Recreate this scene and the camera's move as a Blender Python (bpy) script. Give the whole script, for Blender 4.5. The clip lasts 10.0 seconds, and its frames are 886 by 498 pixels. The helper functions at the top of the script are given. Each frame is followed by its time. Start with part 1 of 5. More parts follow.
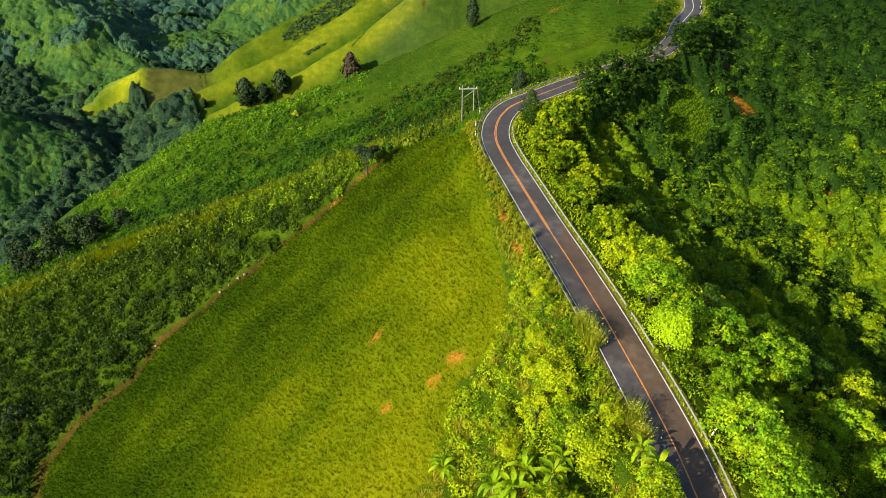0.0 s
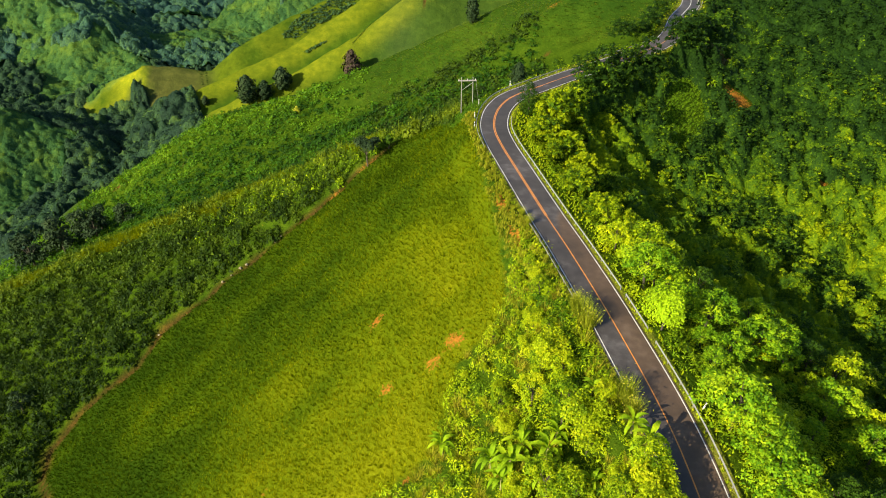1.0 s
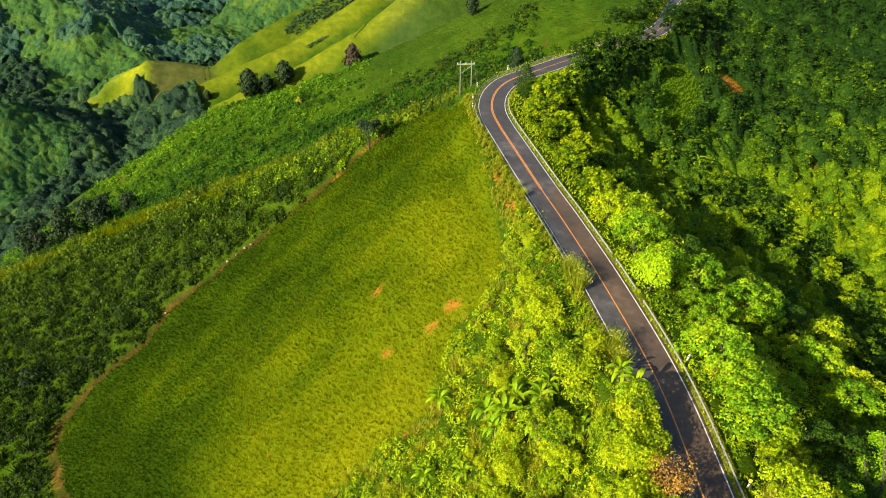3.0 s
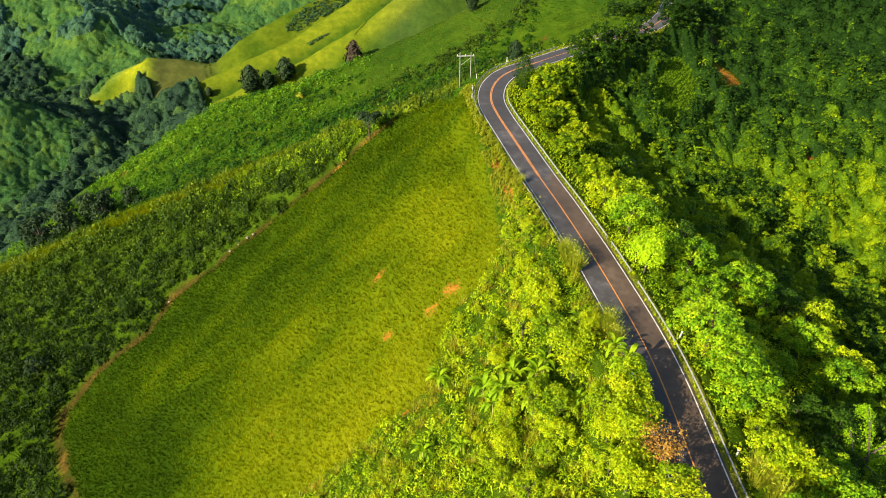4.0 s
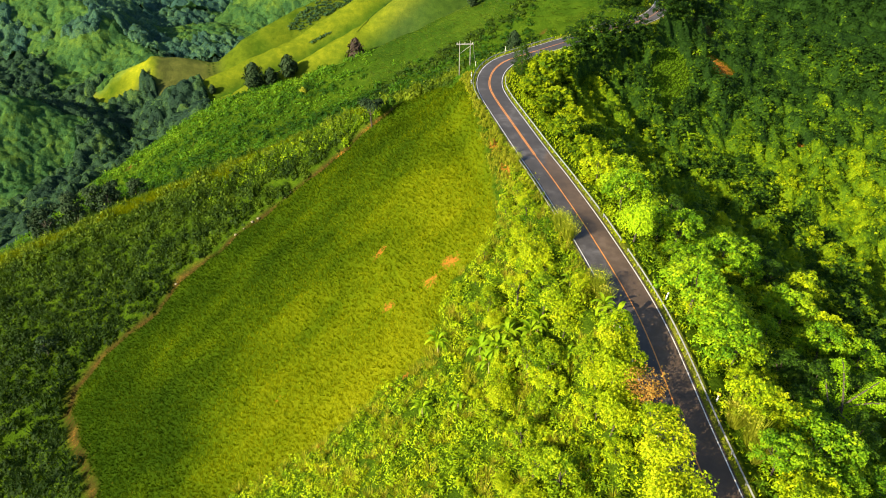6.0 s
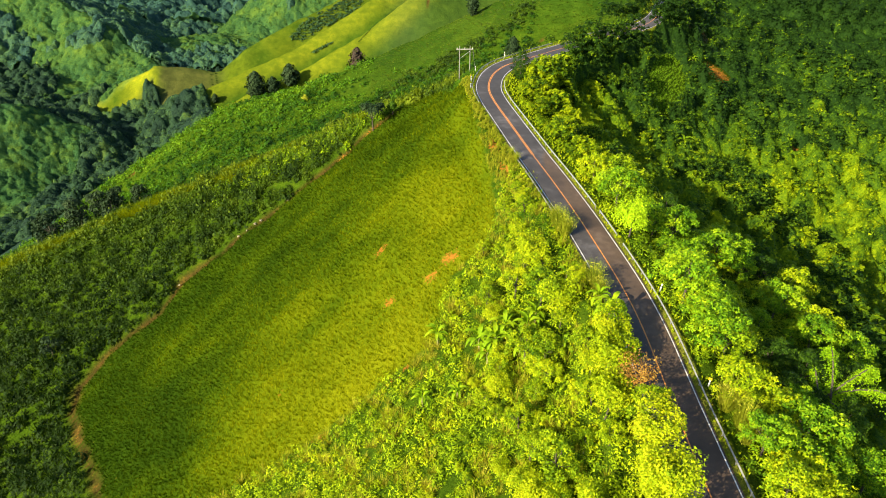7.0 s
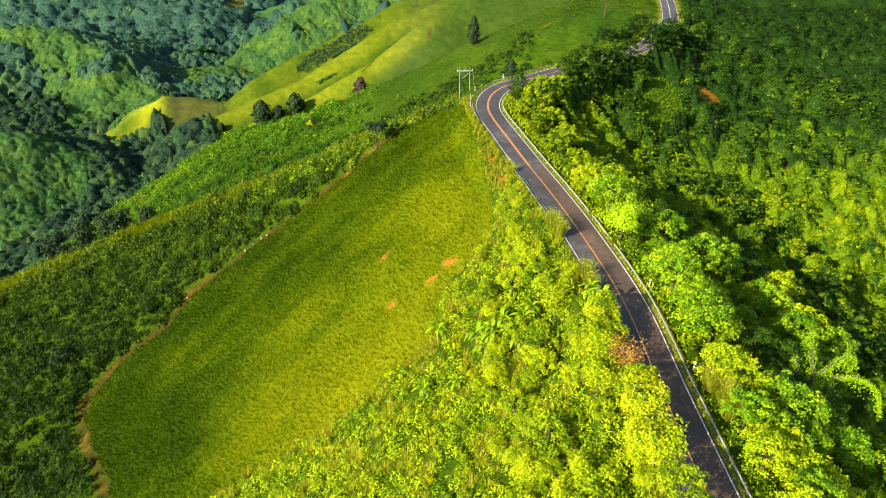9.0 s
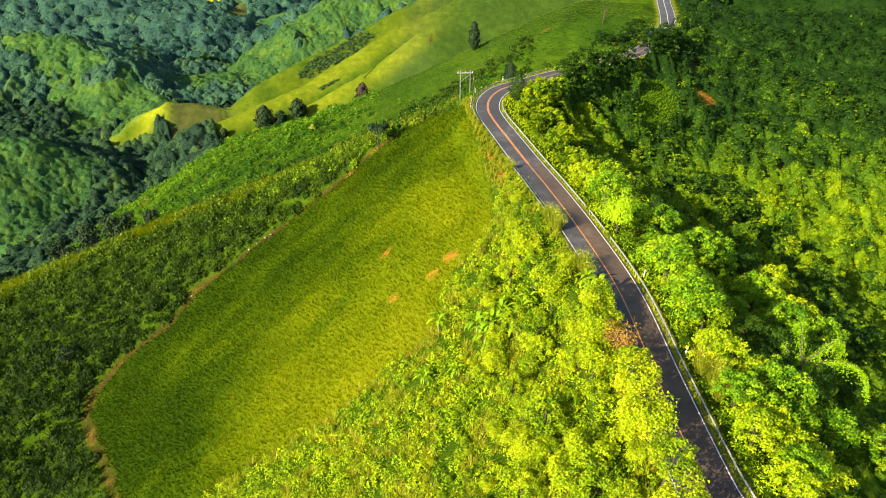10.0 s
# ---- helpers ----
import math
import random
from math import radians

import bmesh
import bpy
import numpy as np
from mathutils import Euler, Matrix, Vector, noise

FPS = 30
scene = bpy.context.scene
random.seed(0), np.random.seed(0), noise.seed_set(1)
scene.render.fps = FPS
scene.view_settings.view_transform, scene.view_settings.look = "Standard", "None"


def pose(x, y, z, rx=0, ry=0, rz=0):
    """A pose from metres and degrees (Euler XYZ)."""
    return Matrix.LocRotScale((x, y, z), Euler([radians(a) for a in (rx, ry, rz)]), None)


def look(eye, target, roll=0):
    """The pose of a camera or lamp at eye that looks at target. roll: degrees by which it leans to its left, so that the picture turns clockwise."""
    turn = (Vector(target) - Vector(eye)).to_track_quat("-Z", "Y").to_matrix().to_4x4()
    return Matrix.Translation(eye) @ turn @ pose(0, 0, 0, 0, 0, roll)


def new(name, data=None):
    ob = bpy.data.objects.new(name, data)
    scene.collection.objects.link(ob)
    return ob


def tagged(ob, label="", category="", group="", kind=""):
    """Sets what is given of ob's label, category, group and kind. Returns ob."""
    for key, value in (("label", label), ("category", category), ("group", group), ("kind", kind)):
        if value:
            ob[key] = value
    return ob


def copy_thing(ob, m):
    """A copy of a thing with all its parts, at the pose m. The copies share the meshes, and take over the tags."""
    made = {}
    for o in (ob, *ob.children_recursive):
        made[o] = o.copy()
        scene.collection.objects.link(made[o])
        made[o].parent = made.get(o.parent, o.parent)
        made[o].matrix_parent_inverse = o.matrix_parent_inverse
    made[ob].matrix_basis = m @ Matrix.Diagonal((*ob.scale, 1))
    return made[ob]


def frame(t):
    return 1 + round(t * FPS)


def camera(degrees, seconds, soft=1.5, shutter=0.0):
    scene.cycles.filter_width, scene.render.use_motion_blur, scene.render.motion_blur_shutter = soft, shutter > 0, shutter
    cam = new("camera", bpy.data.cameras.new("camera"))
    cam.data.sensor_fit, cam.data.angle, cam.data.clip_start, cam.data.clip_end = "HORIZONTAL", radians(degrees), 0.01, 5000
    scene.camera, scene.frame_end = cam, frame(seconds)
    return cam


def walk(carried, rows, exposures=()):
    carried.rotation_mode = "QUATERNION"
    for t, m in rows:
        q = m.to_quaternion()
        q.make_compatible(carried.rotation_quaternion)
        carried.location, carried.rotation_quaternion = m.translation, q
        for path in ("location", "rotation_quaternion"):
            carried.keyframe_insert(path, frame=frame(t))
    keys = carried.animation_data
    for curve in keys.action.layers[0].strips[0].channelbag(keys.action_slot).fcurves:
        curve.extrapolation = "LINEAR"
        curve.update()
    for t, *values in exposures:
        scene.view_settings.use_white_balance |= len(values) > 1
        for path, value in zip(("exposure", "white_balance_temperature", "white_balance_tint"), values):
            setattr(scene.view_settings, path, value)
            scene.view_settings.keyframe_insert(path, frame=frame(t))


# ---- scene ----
cam = camera(69.3, 10.0, soft=1.0)
# seconds, place, yaw to the left, pitch up, roll
PATH = [
    (0.0, 0.537, -0.327, 69.575, 0.318, -34.788, -0.069),
    (0.5, 0.682, -2.036, 69.132, 0.348, -34.775, -0.093),
    (1.0, 0.823, -3.748, 68.686, 0.377, -34.794, -0.111),
    (1.5, 0.960, -5.464, 68.239, 0.405, -34.816, -0.124),
    (2.0, 1.093, -7.184, 67.789, 0.433, -34.830, -0.132),
    (2.5, 1.223, -8.911, 67.339, 0.460, -34.840, -0.135),
    (4.0, 1.592, -14.143, 65.996, 0.545, -34.920, -0.129),
    (4.5, 1.709, -15.908, 65.552, 0.574, -34.924, -0.124),
    (5.0, 1.823, -17.686, 65.113, 0.605, -34.932, -0.118),
    (5.5, 1.935, -19.479, 64.678, 0.638, -34.899, -0.113),
    (7.0, 2.259, -24.955, 63.411, 0.751, -33.722, -0.106),
    (7.5, 2.363, -26.818, 63.004, 0.794, -33.003, -0.109),
    (8.0, 2.466, -28.702, 62.606, 0.841, -32.227, -0.116),
    (8.5, 2.568, -30.608, 62.218, 0.891, -31.525, -0.128),
    (9.0, 2.669, -32.537, 61.841, 0.945, -30.891, -0.145),
    (9.5, 2.769, -34.492, 61.475, 1.004, -30.516, -0.168),
    (10.0, 2.868, -36.472, 61.122, 1.068, -30.232, -0.198),
]
walk(cam, [(t, pose(x, y, z, 0, 0, yaw) @ pose(0, 0, 0, 90 + pitch) @ pose(0, 0, 0, 0, 0, roll)) for t, x, y, z, yaw, pitch, roll in PATH],
     [(0.0, 1.55), (2.5, 1.66), (5.0, 1.77), (7.5, 1.88), (10.0, 1.97)])

# ---------------------------------------------------------------- light
SUN_ELEVATION, SUN_AZIMUTH = 27.5, 228.0
world = bpy.data.worlds.new("sky")
scene.world = world
world.use_nodes = True
sky = world.node_tree.nodes.new("ShaderNodeTexSky")
sky.sky_type, sky.sun_disc = "NISHITA", False
sky.sun_elevation, sky.sun_rotation = radians(SUN_ELEVATION), radians(SUN_AZIMUTH)
back = world.node_tree.nodes["Background"]
back.inputs["Strength"].default_value = 0.092
world.node_tree.links.new(sky.outputs[0], back.inputs["Color"])
sun = new("sun", bpy.data.lights.new("sun", "SUN"))
sun.data.energy, sun.data.angle, sun.data.color = 5.0, radians(0.53), (1.0, 0.865, 0.58)
toward = Vector((math.sin(radians(SUN_AZIMUTH)) * math.cos(radians(SUN_ELEVATION)), math.cos(radians(SUN_AZIMUTH)) * math.cos(radians(SUN_ELEVATION)), math.sin(radians(SUN_ELEVATION))))
sun.matrix_world = look(toward * 300, (0, 0, 0))

# ---------------------------------------------------------------- materials
def nodes_of(name):
    m = bpy.data.materials.new(name)
    m.use_nodes = True
    t = m.node_tree
    return m, t, t.nodes["Principled BSDF"], t.nodes["Material Output"]


def add(t, kind, **inputs):
    n = t.nodes.new(kind)
    for key, value in inputs.items():
        n.inputs[key.replace("_", " ")].default_value = value
    return n


def noise_of(t, where, scale, detail=4.0, rough=0.6):
    n = add(t, "ShaderNodeTexNoise", Scale=scale, Detail=detail, Roughness=rough)
    t.links.new(where, n.inputs["Vector"])
    return n.outputs["Fac"]


def ramp(t, fac, stops):
    n = t.nodes.new("ShaderNodeValToRGB")
    while len(n.color_ramp.elements) < len(stops):
        n.color_ramp.elements.new(0.5)
    for e, (p, c) in zip(n.color_ramp.elements, stops):
        e.position, e.color = p, (*c, 1)
    t.links.new(fac, n.inputs["Fac"])
    return n.outputs["Color"]


def mixed(t, fac, a, b, how="MIX"):
    n = t.nodes.new("ShaderNodeMix")
    n.data_type, n.blend_type = "RGBA", how
    for source, slot in ((fac, n.inputs[0]), (a, n.inputs[6]), (b, n.inputs[7])):
        if isinstance(source, (int, float)):
            slot.default_value = source
        elif isinstance(source, tuple):
            slot.default_value = (*source, 1)
        else:
            t.links.new(source, slot)
    return n.outputs[2]


def number(t, how, a, b):
    n = t.nodes.new("ShaderNodeMath")
    n.operation = how
    for k, source in enumerate((a, b)):
        if isinstance(source, (int, float)):
            n.inputs[k].default_value = source
        else:
            t.links.new(source, n.inputs[k])
    return n.outputs[0]


def leaf_material(name, stops, glow=0.3, patch=0.15, vary=0.35, gloss=0.06, grain=2.4, relief=0.2):
    """Leaves: their own tone each, uneven by place, by plant, and letting some light through."""
    m, t, b, out = nodes_of(name)
    tone = t.nodes.new("ShaderNodeAttribute")
    tone.attribute_name = "tone"
    place = t.nodes.new("ShaderNodeNewGeometry").outputs["Position"]
    each = t.nodes.new("ShaderNodeObjectInfo").outputs["Random"]
    fac = number(t, "ADD", tone.outputs["Fac"], number(t, "MULTIPLY", number(t, "SUBTRACT", noise_of(t, place, patch, 3), 0.5), 0.65))
    fac = number(t, "ADD", fac, number(t, "MULTIPLY", number(t, "SUBTRACT", each, 0.5), vary))
    leafage = noise_of(t, place, grain, 4, 0.7)
    fac = number(t, "ADD", fac, number(t, "MULTIPLY", number(t, "SUBTRACT", leafage, 0.5), 1.1))
    colour = ramp(t, fac, stops)
    t.links.new(colour, b.inputs["Base Color"])
    bp = add(t, "ShaderNodeBump", Strength=0.8, Distance=relief)
    t.links.new(leafage, bp.inputs["Height"])
    t.links.new(bp.outputs[0], b.inputs["Normal"])
    b.inputs["Roughness"].default_value = 0.55
    b.inputs["Specular IOR Level"].default_value = gloss
    through_leaf = t.nodes.new("ShaderNodeBsdfTranslucent")
    t.links.new(mixed(t, 1.0, colour, (1.0, 1.0, 0.3), "MULTIPLY"), through_leaf.inputs["Color"])
    mix = t.nodes.new("ShaderNodeMixShader")
    mix.inputs[0].default_value = glow
    t.links.new(b.outputs[0], mix.inputs[1])
    t.links.new(through_leaf.outputs[0], mix.inputs[2])
    t.links.new(mix.outputs[0], out.inputs["Surface"])
    return m


def plain(name, dark, light, scale=2.0, rough=0.6, metal=0.0, bump=0.0, fine=20.0):
    m, t, b, out = nodes_of(name)
    where = t.nodes.new("ShaderNodeTexCoord").outputs["Object"]
    n1, n2 = noise_of(t, where, scale), noise_of(t, where, fine, 2)
    fac = number(t, "ADD", number(t, "MULTIPLY", n1, 0.65), number(t, "MULTIPLY", n2, 0.35))
    t.links.new(ramp(t, fac, [(0.3, dark), (0.7, light)]), b.inputs["Base Color"])
    b.inputs["Roughness"].default_value, b.inputs["Metallic"].default_value = rough, metal
    if bump:
        bp = add(t, "ShaderNodeBump", Strength=0.6, Distance=bump)
        t.links.new(n2, bp.inputs["Height"])
        t.links.new(bp.outputs[0], b.inputs["Normal"])
    return m


def ground_material():
    m, t, b, out = nodes_of("hill_ground")
    where = t.nodes.new("ShaderNodeNewGeometry").outputs["Position"]
    big, mid, fine = noise_of(t, where, 0.022, 4), noise_of(t, where, 0.16, 5, 0.65), noise_of(t, where, 1.5, 5, 0.75)

    def mask(key):
        a = t.nodes.new("ShaderNodeAttribute")
        a.attribute_name = key
        return a.outputs["Fac"]

    rough = number(t, "ADD", number(t, "MULTIPLY", mid, 0.6), number(t, "MULTIPLY", fine, 0.4))
    scrub = ramp(t, rough, [(0.28, (0.012, 0.028, 0.002)), (0.5, (0.028, 0.055, 0.003)), (0.75, (0.060, 0.100, 0.005))])
    grass = ramp(t, number(t, "ADD", number(t, "MULTIPLY", big, 0.5), number(t, "MULTIPLY", rough, 0.5)),
                 [(0.36, (0.010, 0.028, 0.003)), (0.50, (0.022, 0.050, 0.004)), (0.66, (0.050, 0.082, 0.006))])
    gold = ramp(t, number(t, "ADD", number(t, "MULTIPLY", rough, 0.7), number(t, "MULTIPLY", big, 0.3)), [(0.34, (0.078, 0.105, 0.007)), (0.5, (0.160, 0.178, 0.008)), (0.64, (0.285, 0.268, 0.011))])
    # the field's ground takes on the maize's painted shade
    field_shade = number(t, "ADD", mask("field_shade"), number(t, "MULTIPLY", number(t, "SUBTRACT", rough, 0.5), 0.9))
    field = ramp(t, field_shade, [(0.0, (0.015, 0.033, 0.002)), (0.3, (0.032, 0.058, 0.002)), (0.6, (0.065, 0.091, 0.002)), (1.0, (0.126, 0.141, 0.003))])
    earth = ramp(t, rough, [(0.3, (0.13, 0.058, 0.010)), (0.55, (0.28, 0.105, 0.016)), (0.8, (0.36, 0.17, 0.03))])
    colour = mixed(t, mask("grass"), scrub, grass)
    # the back slope's haze and shade, painted as a duller green
    colour = mixed(t, mask("back_slope_shade"), colour, ramp(t, rough, [(0.3, (0.016, 0.032, 0.009)), (0.7, (0.038, 0.064, 0.014))]))
    colour = mixed(t, mask("gold"), colour, gold)
    # forest floor and far scrub ground blued too, as painted haze
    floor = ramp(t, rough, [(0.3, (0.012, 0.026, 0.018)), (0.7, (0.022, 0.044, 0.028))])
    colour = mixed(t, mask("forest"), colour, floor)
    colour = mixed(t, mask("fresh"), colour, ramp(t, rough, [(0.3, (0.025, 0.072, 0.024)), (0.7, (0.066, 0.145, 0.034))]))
    colour = mixed(t, mask("brown_ground"), colour, ramp(t, rough, [(0.3, (0.034, 0.040, 0.012)), (0.5, (0.062, 0.066, 0.018)), (0.7, (0.105, 0.100, 0.026))]))
    colour = mixed(t, mask("crop"), colour, field)
    colour = mixed(t, number(t, "MULTIPLY", mask("path"), 0.9), colour, ramp(t, rough, [(0.32, (0.014, 0.012, 0.004)), (0.52, (0.046, 0.027, 0.008)), (0.70, (0.16, 0.075, 0.018))]))
    colour = mixed(t, mask("verge"), colour, ramp(t, rough, [(0.3, (0.085, 0.105, 0.010)), (0.7, (0.20, 0.195, 0.028))]))
    ragged = number(t, "ADD", mask("soil"), number(t, "MULTIPLY", number(t, "SUBTRACT", fine, 0.5), 3.0))
    colour = mixed(t, ramp(t, ragged, [(0.42, (0, 0, 0)), (0.80, (0.92, 0.92, 0.92))]), colour, earth)
    t.links.new(colour, b.inputs["Base Color"])
    b.inputs["Roughness"].default_value, b.inputs["Specular IOR Level"].default_value = 0.95, 0.0
    bp = add(t, "ShaderNodeBump", Strength=1.0, Distance=1.1)
    t.links.new(rough, bp.inputs["Height"])
    t.links.new(bp.outputs[0], b.inputs["Normal"])
    return m


ASPHALT = [(0.36, (0.013, 0.011, 0.0115)), (0.52, (0.028, 0.024, 0.0245)), (0.66, (0.070, 0.064, 0.067))]


def asphalt_material():
    m, t, b, out = nodes_of("asphalt")
    where = t.nodes.new("ShaderNodeNewGeometry").outputs["Position"]
    patch, grain, blotch = noise_of(t, where, 0.12, 3), noise_of(t, where, 9.0, 3), noise_of(t, where, 0.7, 4)
    fac = number(t, "ADD", number(t, "MULTIPLY", patch, 0.6), number(t, "ADD", number(t, "MULTIPLY", blotch, 0.3), number(t, "MULTIPLY", grain, 0.1)))
    lane = t.nodes.new("ShaderNodeAttribute")
    lane.attribute_name = "lane"
    tinted = mixed(t, ramp(t, number(t, "ADD", lane.outputs["Fac"], number(t, "MULTIPLY", number(t, "SUBTRACT", blotch, 0.5), 0.12)), [(0.44, (0, 0, 0)), (0.54, (0.9, 0.9, 0.9))]), ramp(t, fac, ASPHALT), ramp(t, fac, [(0.36, (0.029, 0.017, 0.009)), (0.52, (0.054, 0.032, 0.018)), (0.66, (0.088, 0.057, 0.037))]))
    t.links.new(tinted, b.inputs["Base Color"])
    b.inputs["Roughness"].default_value = 0.75
    bp = add(t, "ShaderNodeBump", Strength=0.3, Distance=0.02)
    t.links.new(grain, bp.inputs["Height"])
    t.links.new(bp.outputs[0], b.inputs["Normal"])
    return m


GREEN = [(0.0, (0.015, 0.050, 0.004)), (0.35, (0.045, 0.120, 0.005)), (0.65, (0.093, 0.190, 0.006)), (1.0, (0.168, 0.275, 0.008))]
LIME = [(0.0, (0.097, 0.163, 0.003)), (0.35, (0.202, 0.286, 0.003)), (0.7, (0.285, 0.352, 0.004)), (1.0, (0.354, 0.378, 0.006))]
SPRING = [(0.0, (0.046, 0.100, 0.002)), (0.35, (0.159, 0.251, 0.003)), (0.7, (0.288, 0.373, 0.004)), (1.0, (0.394, 0.423, 0.005))]
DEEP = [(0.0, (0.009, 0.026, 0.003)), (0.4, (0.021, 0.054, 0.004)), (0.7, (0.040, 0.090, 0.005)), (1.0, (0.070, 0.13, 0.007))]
# forest greens tinted blue, the haze of distance put into their colour
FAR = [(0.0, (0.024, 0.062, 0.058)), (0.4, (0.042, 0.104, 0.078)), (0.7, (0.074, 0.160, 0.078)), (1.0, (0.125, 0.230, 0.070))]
DUSK = [(0.0, (0.008, 0.019, 0.008)), (0.5, (0.017, 0.034, 0.013)), (1.0, (0.034, 0.056, 0.020))]
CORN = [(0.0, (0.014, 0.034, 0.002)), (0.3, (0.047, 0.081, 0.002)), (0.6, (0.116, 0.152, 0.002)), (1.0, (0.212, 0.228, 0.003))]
STRAW = [(0.0, (0.11, 0.165, 0.008)), (0.5, (0.25, 0.285, 0.016)), (1.0, (0.44, 0.40, 0.05))]
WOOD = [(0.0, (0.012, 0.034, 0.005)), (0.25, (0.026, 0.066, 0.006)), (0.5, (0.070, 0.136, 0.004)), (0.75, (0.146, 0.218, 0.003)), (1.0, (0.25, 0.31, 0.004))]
RUST = [(0.0, (0.13, 0.062, 0.012)), (0.5, (0.28, 0.140, 0.026)), (1.0, (0.38, 0.26, 0.05))]
M = dict(
    ground=ground_material(), asphalt=asphalt_material(),
    green=leaf_material("green_leaves", GREEN, 0.40), lime=leaf_material("lime_leaves", LIME, 0.30), spring=leaf_material("spring_leaves", SPRING, 0.30), deep=leaf_material("deep_leaves", DEEP, 0.35),
    # valley and forest leaves carry painted distance haze in their blue
    vale=leaf_material("hazy_valley_leaves", [(0.0, (0.019, 0.043, 0.028)), (0.4, (0.034, 0.076, 0.038)), (0.7, (0.064, 0.128, 0.038)), (1.0, (0.125, 0.195, 0.034))], 0.5, 0.05, 0.3, 0.03, 0.7, 0.7), far=leaf_material("hazy_forest_leaves", FAR, 0.5, 0.03, 0.3, 0.03, 0.45, 1.0), dusk=leaf_material("dull_leaves", DUSK, 0.15), corn=leaf_material("maize_leaves", CORN, 0.5, 0.05, 0.35, 0.0), straw=leaf_material("reed_plumes", STRAW, 0.4), hay=leaf_material("dry_grass_leaves", [(0.0, (0.11, 0.150, 0.006)), (0.5, (0.23, 0.255, 0.012)), (1.0, (0.37, 0.34, 0.030))], 0.5),
    # dark leaves; on the spur they stand in for cloud shade
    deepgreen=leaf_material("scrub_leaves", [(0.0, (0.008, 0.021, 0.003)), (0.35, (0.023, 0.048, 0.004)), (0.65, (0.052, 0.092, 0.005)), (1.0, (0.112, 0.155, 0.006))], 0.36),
    # scrub across the valley: haze blue mixed into its green
    fresh=leaf_material("hazy_scrub_leaves", [(0.0, (0.024, 0.074, 0.027)), (0.4, (0.045, 0.122, 0.038)), (0.7, (0.080, 0.172, 0.036)), (1.0, (0.140, 0.230, 0.032))], 0.5, 0.03, 0.3, 0.03, 0.8, 1.3),
    plum=leaf_material("plum_leaves", [(0.0, (0.020, 0.016, 0.012)), (0.5, (0.045, 0.034, 0.026)), (1.0, (0.08, 0.055, 0.035))], 0.15),
    wood=leaf_material("woodland_leaves", WOOD, 0.42, 0.1, 0.0, 0.04, 1.6, 0.45), leafy=leaf_material("broad_leaves", [(0.0, (0.024, 0.064, 0.002)), (0.35, (0.102, 0.184, 0.003)), (0.65, (0.213, 0.298, 0.004)), (1.0, (0.341, 0.382, 0.005))], 0.30, 0.15, 0.25),
    verdant=leaf_material("fresh_leaves", [(0.0, (0.017, 0.061, 0.003)), (0.35, (0.067, 0.164, 0.004)), (0.65, (0.142, 0.265, 0.005)), (1.0, (0.257, 0.354, 0.006))], 0.30, 0.15, 0.25), bright=leaf_material("bright_leaves", [(0.0, (0.10, 0.22, 0.004)), (0.5, (0.20, 0.37, 0.005)), (1.0, (0.32, 0.46, 0.008))], 0.42), rust=leaf_material("dry_leaves", RUST, 0.3), banana=leaf_material("banana_leaves", [(0.0, (0.08, 0.17, 0.005)), (0.5, (0.18, 0.30, 0.006)), (1.0, (0.33, 0.41, 0.009))], 0.42, 0.3, 0.2, 0.06),
    bark=plain("bark", (0.018, 0.014, 0.009), (0.055, 0.044, 0.030), 1.5, 0.9, 0, 0.03, 12),
    stem=plain("banana_stem", (0.10, 0.11, 0.03), (0.24, 0.22, 0.08), 3, 0.7),
    white=plain("road_paint_white", (0.30, 0.30, 0.29), (0.54, 0.54, 0.53), 1.2, 0.6, 0, 0, 14),
    orange=plain("road_paint_amber", (0.32, 0.115, 0.016), (0.52, 0.20, 0.026), 1.2, 0.6, 0, 0, 14),
    steel=plain("galvanised_steel", (0.15, 0.155, 0.15), (0.27, 0.275, 0.265), 1.5, 0.55, 0.35),
    concrete=plain("concrete", (0.12, 0.12, 0.115), (0.22, 0.215, 0.21), 1.0, 0.85, 0, 0.01),
    post=plain("post_paint", (0.40, 0.40, 0.38), (0.58, 0.58, 0.56), 3, 0.5), black=plain("post_band", (0.015, 0.015, 0.015), (0.03, 0.03, 0.03), 3, 0.5),
    yellow=plain("sign_yellow", (0.42, 0.25, 0.01), (0.58, 0.36, 0.02), 3, 0.4), porcelain=plain("porcelain", (0.30, 0.27, 0.24), (0.5, 0.48, 0.45), 3, 0.3),
    brush=leaf_material("dry_brush_leaves", [(0.0, (0.030, 0.024, 0.010)), (0.5, (0.085, 0.068, 0.024)), (1.0, (0.17, 0.135, 0.045))], 0.3),
    rock=plain("pale_rock", (0.12, 0.10, 0.065), (0.25, 0.215, 0.155), 1.5, 0.9, 0, 0.03, 6),
)
# ---------------------------------------------------------------- landform
ROAD_Z = 4.0
ROAD = [(44, -160), (34, -60), (31.2, 0), (30.2, 12), (29.7, 28), (29.2, 49), (26.2, 70), (22.7, 88), (19.9, 100.5), (16.1, 118.7),
        (13.4, 132), (12.4, 141), (13.4, 149.8), (15.9, 157), (19.6, 162.4), (27.5, 169.6), (37, 178), (54, 192), (69, 205),
        (78, 219), (86, 238), (96, 257), (101, 274), (105.5, 292), (113, 324), (128, 380), (150, 470)]


